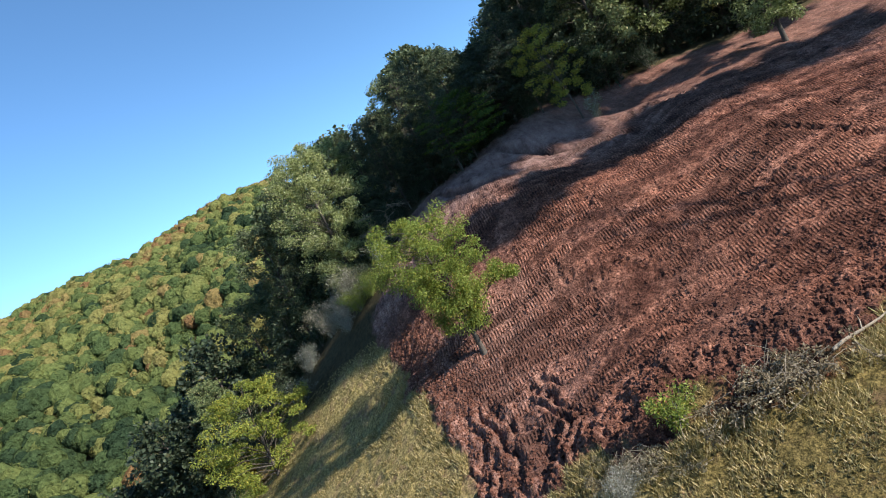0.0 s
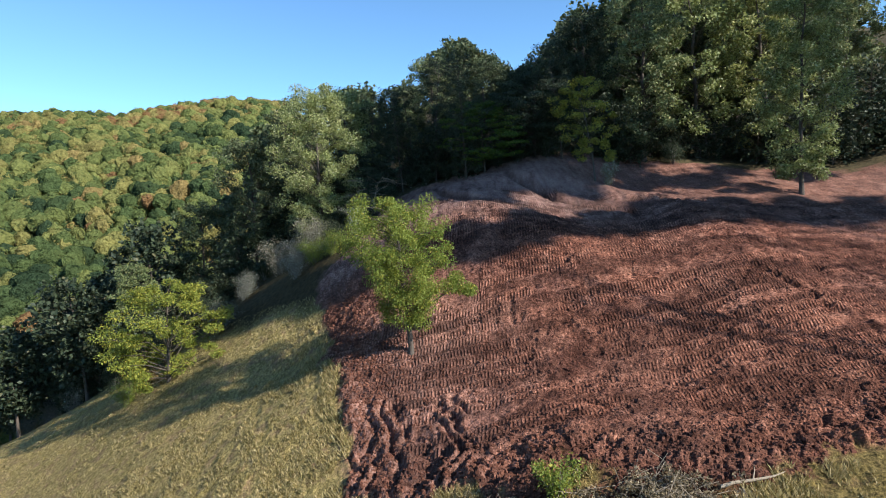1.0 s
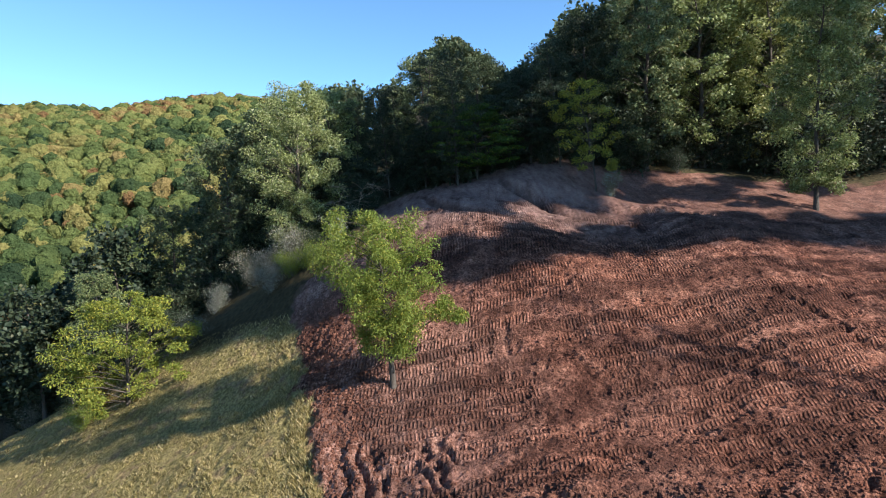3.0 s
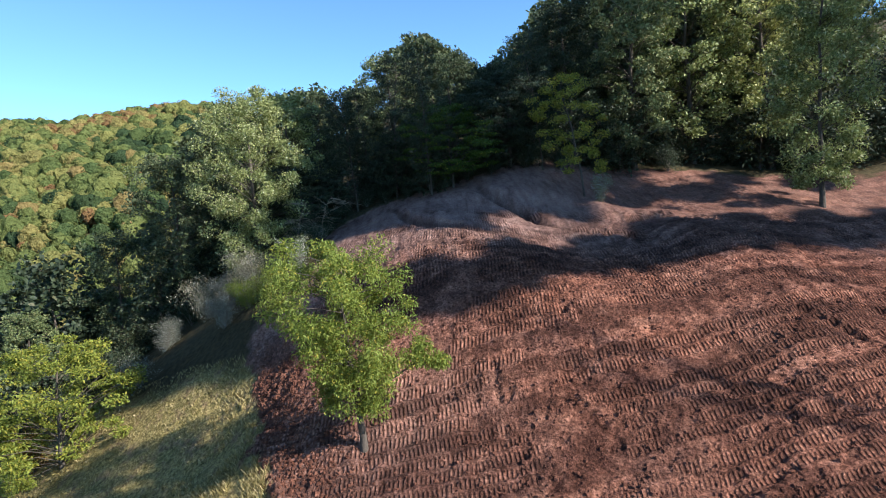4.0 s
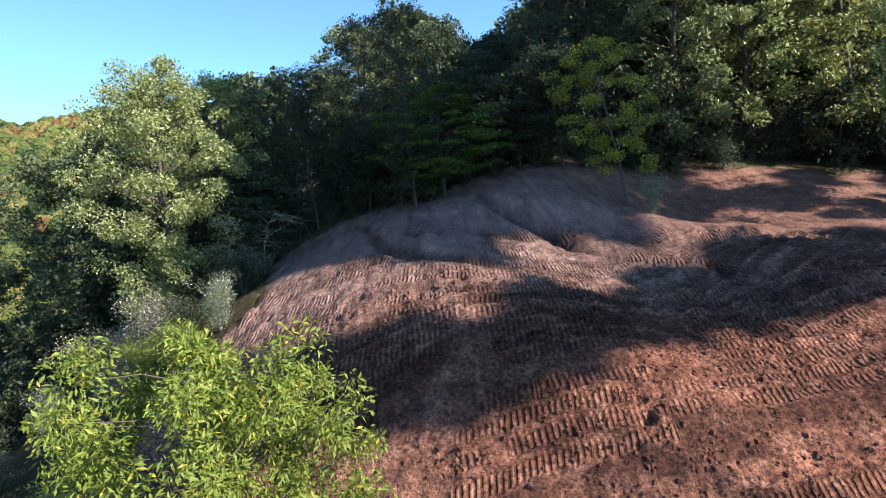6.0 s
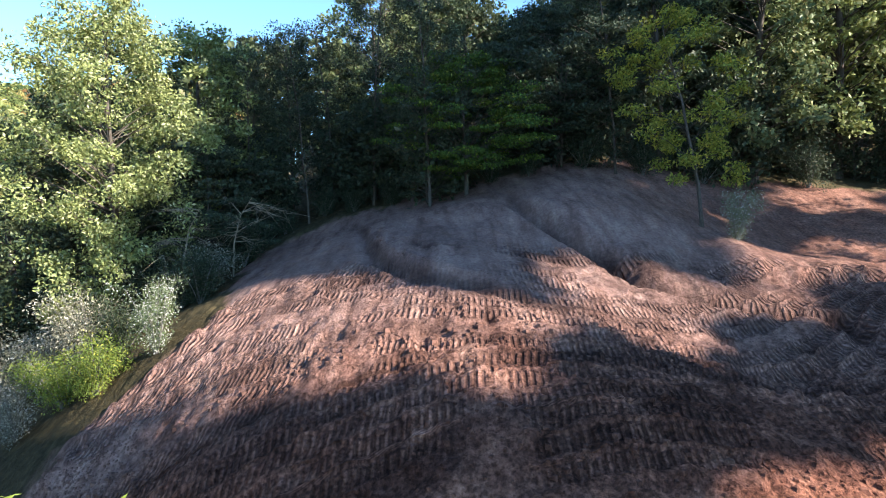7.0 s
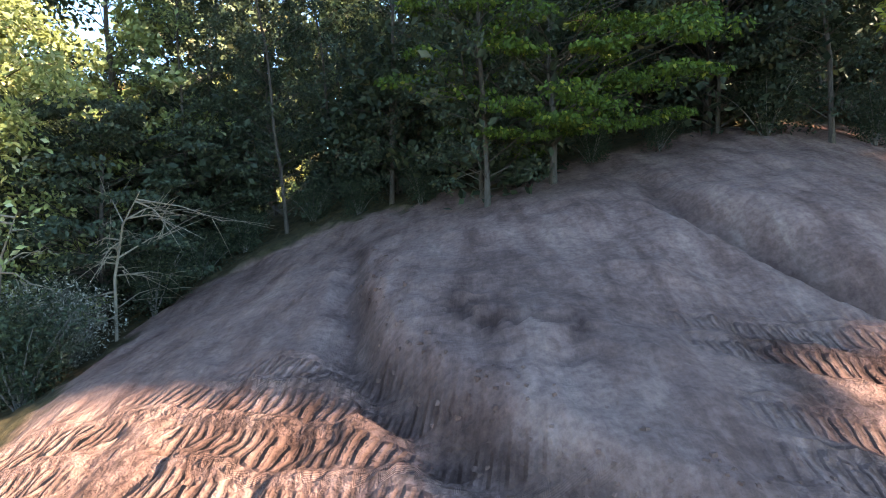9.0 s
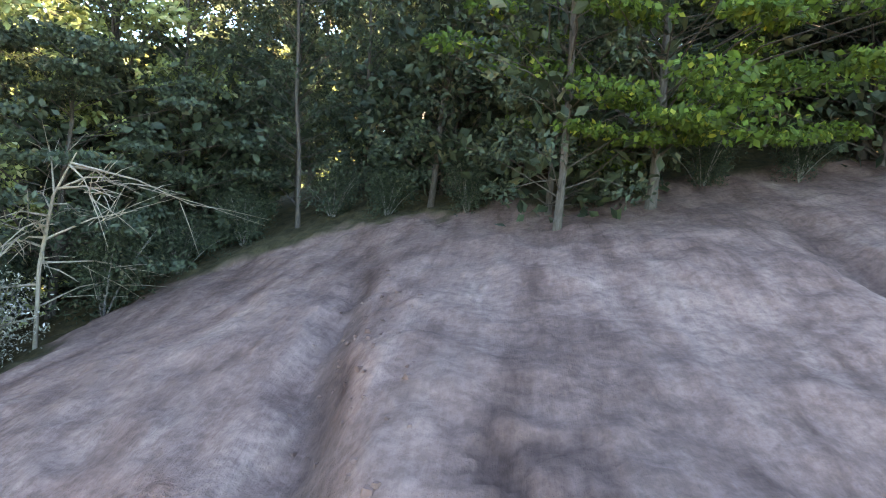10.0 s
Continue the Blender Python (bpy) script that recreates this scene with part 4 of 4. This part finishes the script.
# ---- cleared brush along the lower edge ----
def brush_pile():
    g = np.random.default_rng(12)
    base = tagged(new("brush_pile"), "heap of cut branches and pale dry leaves", "brush pile")
    twigs, fol = [], []
    for k in range(130):
        c = np.array([g.normal(0, 1.3), g.normal(0, 0.55), 0])
        c[2] = max(0.05, g.normal(0.45, 0.3) * (1 - (c[0] / 4) ** 2))
        way = g.normal(0, 1, 3) * np.array([1.0, 0.7, 0.45])
        way /= np.linalg.norm(way)
        ln = g.uniform(0.5, 1.5)
        twigs.append(tube([c - way * ln * 0.5, c + g.normal(0, 0.06, 3), c + way * ln * 0.5], [0.013, 0.009, 0.004], 4))
        fol.append(c + way * ln * 0.4)
    w = new("twig_tangle", mesh_from("twig_tangle", *join(twigs), DEADWOOD))
    f = new("dry_foliage", mesh_from("dry_foliage", *leaves(g, np.array(fol) * np.array([1, 1, 0.8]), np.full(len(fol), 0.30), 6000, 0.13, 0.2, 0.45, 0.7), LEAF_DRY, smooth=False))
    w.parent = f.parent = base
    return base


pile = plant(brush_pile(), 7.9, 17.5, 8, 0.0, (0, 0), 1.0)
plant(copy_thing(pile, Matrix()), 2.5, 17.9, 150, 0.0, (0, 0), 0.65)
sprout = shrub("sapling", "bright green leafy sapling amid the cut brush", 45, 1.6, 1.0, 1800, 0.14, LEAF_LIGHT, 8, "sapling")
plant(sprout, 4.4, 18.1, 0)
grey_brush = copy_thing(pale, Matrix())
plant(grey_brush, 1.5, 17.4, 0, 0.1, (0, 0), 0.55)


def log():
    base = tagged(new("log"), "bleached fallen log lying across the churned soil", "log")
    path = [(-1.3, 0, 0), (-0.5, 0.08, 0.05), (0.4, 0.02, 0.04), (1.4, -0.06, 0.10), (2.1, 0.05, 0.16)]
    t = new("stem", mesh_from("stem", *tube(path, [0.085, 0.08, 0.07, 0.05, 0.02], 8), DEADWOOD))
    b = new("branch", mesh_from("branch", *tube([(0.4, 0.02, 0.06), (0.8, 0.4, 0.25), (1.1, 0.8, 0.3)], [0.04, 0.025, 0.008], 5), DEADWOOD))
    t.parent = b.parent = base
    return base


plant(log(), 11.0, 17.9, 13, -0.20, (0, 0), 0.8)


# ---- far wooded hill ----
def far_woods():
    """Lumpy crowns, each of a few rounded masses with ragged leaf clumps on them."""
    g = np.random.default_rng(5)
    bm = bmesh.new()
    bmesh.ops.create_icosphere(bm, subdivisions=2, radius=1.0)
    ball = np.array([v.co[:] for v in bm.verts])
    tri = np.array([[v.index for v in f.verts] for f in bm.faces])
    bm.free()
    solid_v, solid_f, hue, n = [], [], [], 0
    count = 6200
    r = np.sqrt(g.uniform(88 ** 2, 385 ** 2, count))
    az = np.radians(g.uniform(-47, -13, count))
    X, Y = r * np.sin(az), r * np.cos(az)
    Z = land(X, Y)
    tone = fractal(X * 0.02, Y * 0.02, 61, 2)
    for k in range(count):
        big = g.uniform(1.6, 4.1) * (0.85 if r[k] < 200 else 1.1)
        h = np.clip(0.36 + 0.55 * tone[k] + g.normal(0, 0.24) + 0.26 * ease(230, 330, r[k]), 0, 1.0)
        centre = np.array([X[k], Y[k], Z[k] + big * 0.7 + g.uniform(-1.6, 2.6)])
        masses = [(centre, big * 0.85)]
        for c, rad in masses:
            v = ball * rad * g.uniform(0.80, 1.16, (len(ball), 1)) * np.array([1, 1, 1.12]) + c
            solid_v.append(v)
            solid_f.append(tri + n)
            n += len(v)
            hue.append(np.full(len(v), np.clip(h + g.normal(0, 0.03), 0, 1)))
        tuft = 200 if r[k] < 165 else 64
        pick = g.integers(0, len(masses), tuft)
        d = g.normal(0, 1, (tuft, 3))
        d[:, 2] = np.abs(d[:, 2])
        d /= np.linalg.norm(d, axis=1)[:, None]
        p = np.array([masses[q][0] for q in pick]) + d * np.array([masses[q][1] for q in pick])[:, None] * g.uniform(0.90, 1.22, (tuft, 1))
        along = np.cross(d, g.normal(0, 1, (tuft, 3)))
        along /= np.linalg.norm(along, axis=1)[:, None] + 1e-9
        across = np.cross(d + g.normal(0, 0.28, (tuft, 3)), along)
        s = g.uniform(0.28, 0.72, (tuft, 1)) * (0.62 if r[k] < 165 else 1.0) * (1.0 if r[k] < 220 else 1.3)
        v = np.stack([p - along * s, p + across * s * 0.8, p + along * s], 1).reshape(-1, 3)
        solid_v.append(v)
        solid_f.append(np.arange(tuft * 3).reshape(-1, 3) + n)
        n += tuft * 3
        hue.append(np.full(tuft * 3, h))
    me = mesh_from("woods", np.concatenate(solid_v), np.concatenate(solid_f), CANOPY, smooth=False)
    at = me.attributes.new("hue", "FLOAT", "POINT")
    at.data.foreach_set("value", np.concatenate(hue).astype(np.float32))
    return tagged(new("far_woods", me), "dense autumn woods in green and gold on a far hill", "woods", kind="stuff")


far_woods()


# ---- loose soil and grass ----
def clods():
    """Lumps of soil left by the machine, thick along the lower edge."""
    g = np.random.default_rng(8)
    shape = np.array([(-0.8, -0.8, -0.7), (0.8, -0.8, -0.7), (0.8, 0.8, -0.7), (-0.8, 0.8, -0.7), (-0.55, -0.5, 0.6), (0.5, -0.55, 0.6), (0.55, 0.5, 0.6), (-0.5, 0.55, 0.6)])
    tri = np.array([(4, 5, 6), (4, 6, 7), (0, 1, 5), (0, 5, 4), (1, 2, 6), (1, 6, 5), (2, 3, 7), (2, 7, 6), (3, 0, 4), (3, 4, 7)])
    n = 125000
    x, y = g.uniform(-9, 28, n), g.uniform(18.0, 47, n)
    mask, d = dirt_mask(x, y)
    keep = (mask > 0.6) & (g.random(n) < 0.07 * (1 - ease(34, 39, y)) + 0.05 + 0.75 * bell(d, 1.4, 1.8) + 0.15 * (fractal(x * 0.3, y * 0.3, 71, 3) > 0.08) + 0.3 * bell(y, 40.4, 0.8)) & (y < 41.5)
    lx, ly = g.uniform(-1.2, 5.6, 9000), g.uniform(40.3, 50.0, 9000)
    near_foot = g.random(9000) < 0.16 * bell(lobe_edge(lx, ly), 0.25, 0.5) * ease(51, 46, ly)
    x, y = np.concatenate([x[keep], lx[near_foot]]), np.concatenate([y[keep], ly[near_foot]])
    mask, d = dirt_mask(x, y)
    z = land(x, y) + small_relief(x, y, mask, d)
    size = 0.024 + 0.075 * g.random(len(x)) ** 3 * ((y < 39.6) + 0.3 * (y > 41.5)) + 0.06 * (g.random(len(x)) ** 3) * bell(d, 1.2, 1.5)
    v = shape[None] * g.uniform(0.6, 1.25, (len(x), 8, 3)) * np.stack([size * g.uniform(0.8, 1.4, len(x)), size, size * 0.8], -1)[:, None, :]
    a = g.uniform(0, 6.28, len(x))
    rot = np.stack([np.stack([np.cos(a), -np.sin(a)], -1), np.stack([np.sin(a), np.cos(a)], -1)], 1)
    v[:, :, :2] = np.einsum("nij,nkj->nki", rot, v[:, :, :2])
    v += np.stack([x, y, z + size * 0.12], -1)[:, None, :]
    f = tri[None] + (np.arange(len(x)) * 8)[:, None, None]
    return tagged(new("soil_clods", mesh_from("soil_clods", v.reshape(-1, 3), f.reshape(-1, 3), CLOD, smooth=False)), "loose clods of red-brown soil", "clods", kind="stuff")


def grass():
    g = np.random.default_rng(6)
    n = 230000
    x, y = g.uniform(-40, 26, n), g.uniform(12, 50, n)
    x[:130000], y[:130000] = g.uniform(-20, 16, 130000), g.uniform(14, 34, 130000)
    mask, d = dirt_mask(x, y)
    edge = np.interp(x, *WOOD_EDGE)
    keep = (mask < 0.3) & (y < edge) & (fractal(x * 1.1, y * 1.1, 72, 3) > -0.10 + 0.10 * g.random(n)) & (y + 0.55 * x < 34.8) & ((x < 14) | (y < 24))
    x, y, mask, d = x[keep], y[keep], mask[keep], d[keep]
    z = land(x, y) + small_relief(x, y, mask, d)
    p = np.stack([x, y, z], -1)
    blades = []
    for k in range(2):
        a, h = g.uniform(0, 6.28, len(x)), g.uniform(0.05, 0.19, len(x)) * (1 + 1.2 * bell(d, -0.5, 0.8))
        side = np.stack([np.cos(a), np.sin(a), 0 * a], -1) * 0.024
        bend = np.stack([np.cos(a * 3 + k), np.sin(a * 3 + k), 0 * a], -1) * (h * 0.7)[:, None]
        tip = p + bend + np.stack([0 * a, 0 * a, h], -1)
        blades.append(np.stack([p - side, p + side, tip], 1))
    v = np.concatenate(blades).reshape(-1, 3)
    return tagged(new("grass", mesh_from("grass", v, np.arange(len(v)).reshape(-1, 3), GRASS_BLADE, smooth=False)), "short dry olive-green grass on the slope", "grass", kind="stuff")


clods()
grass()
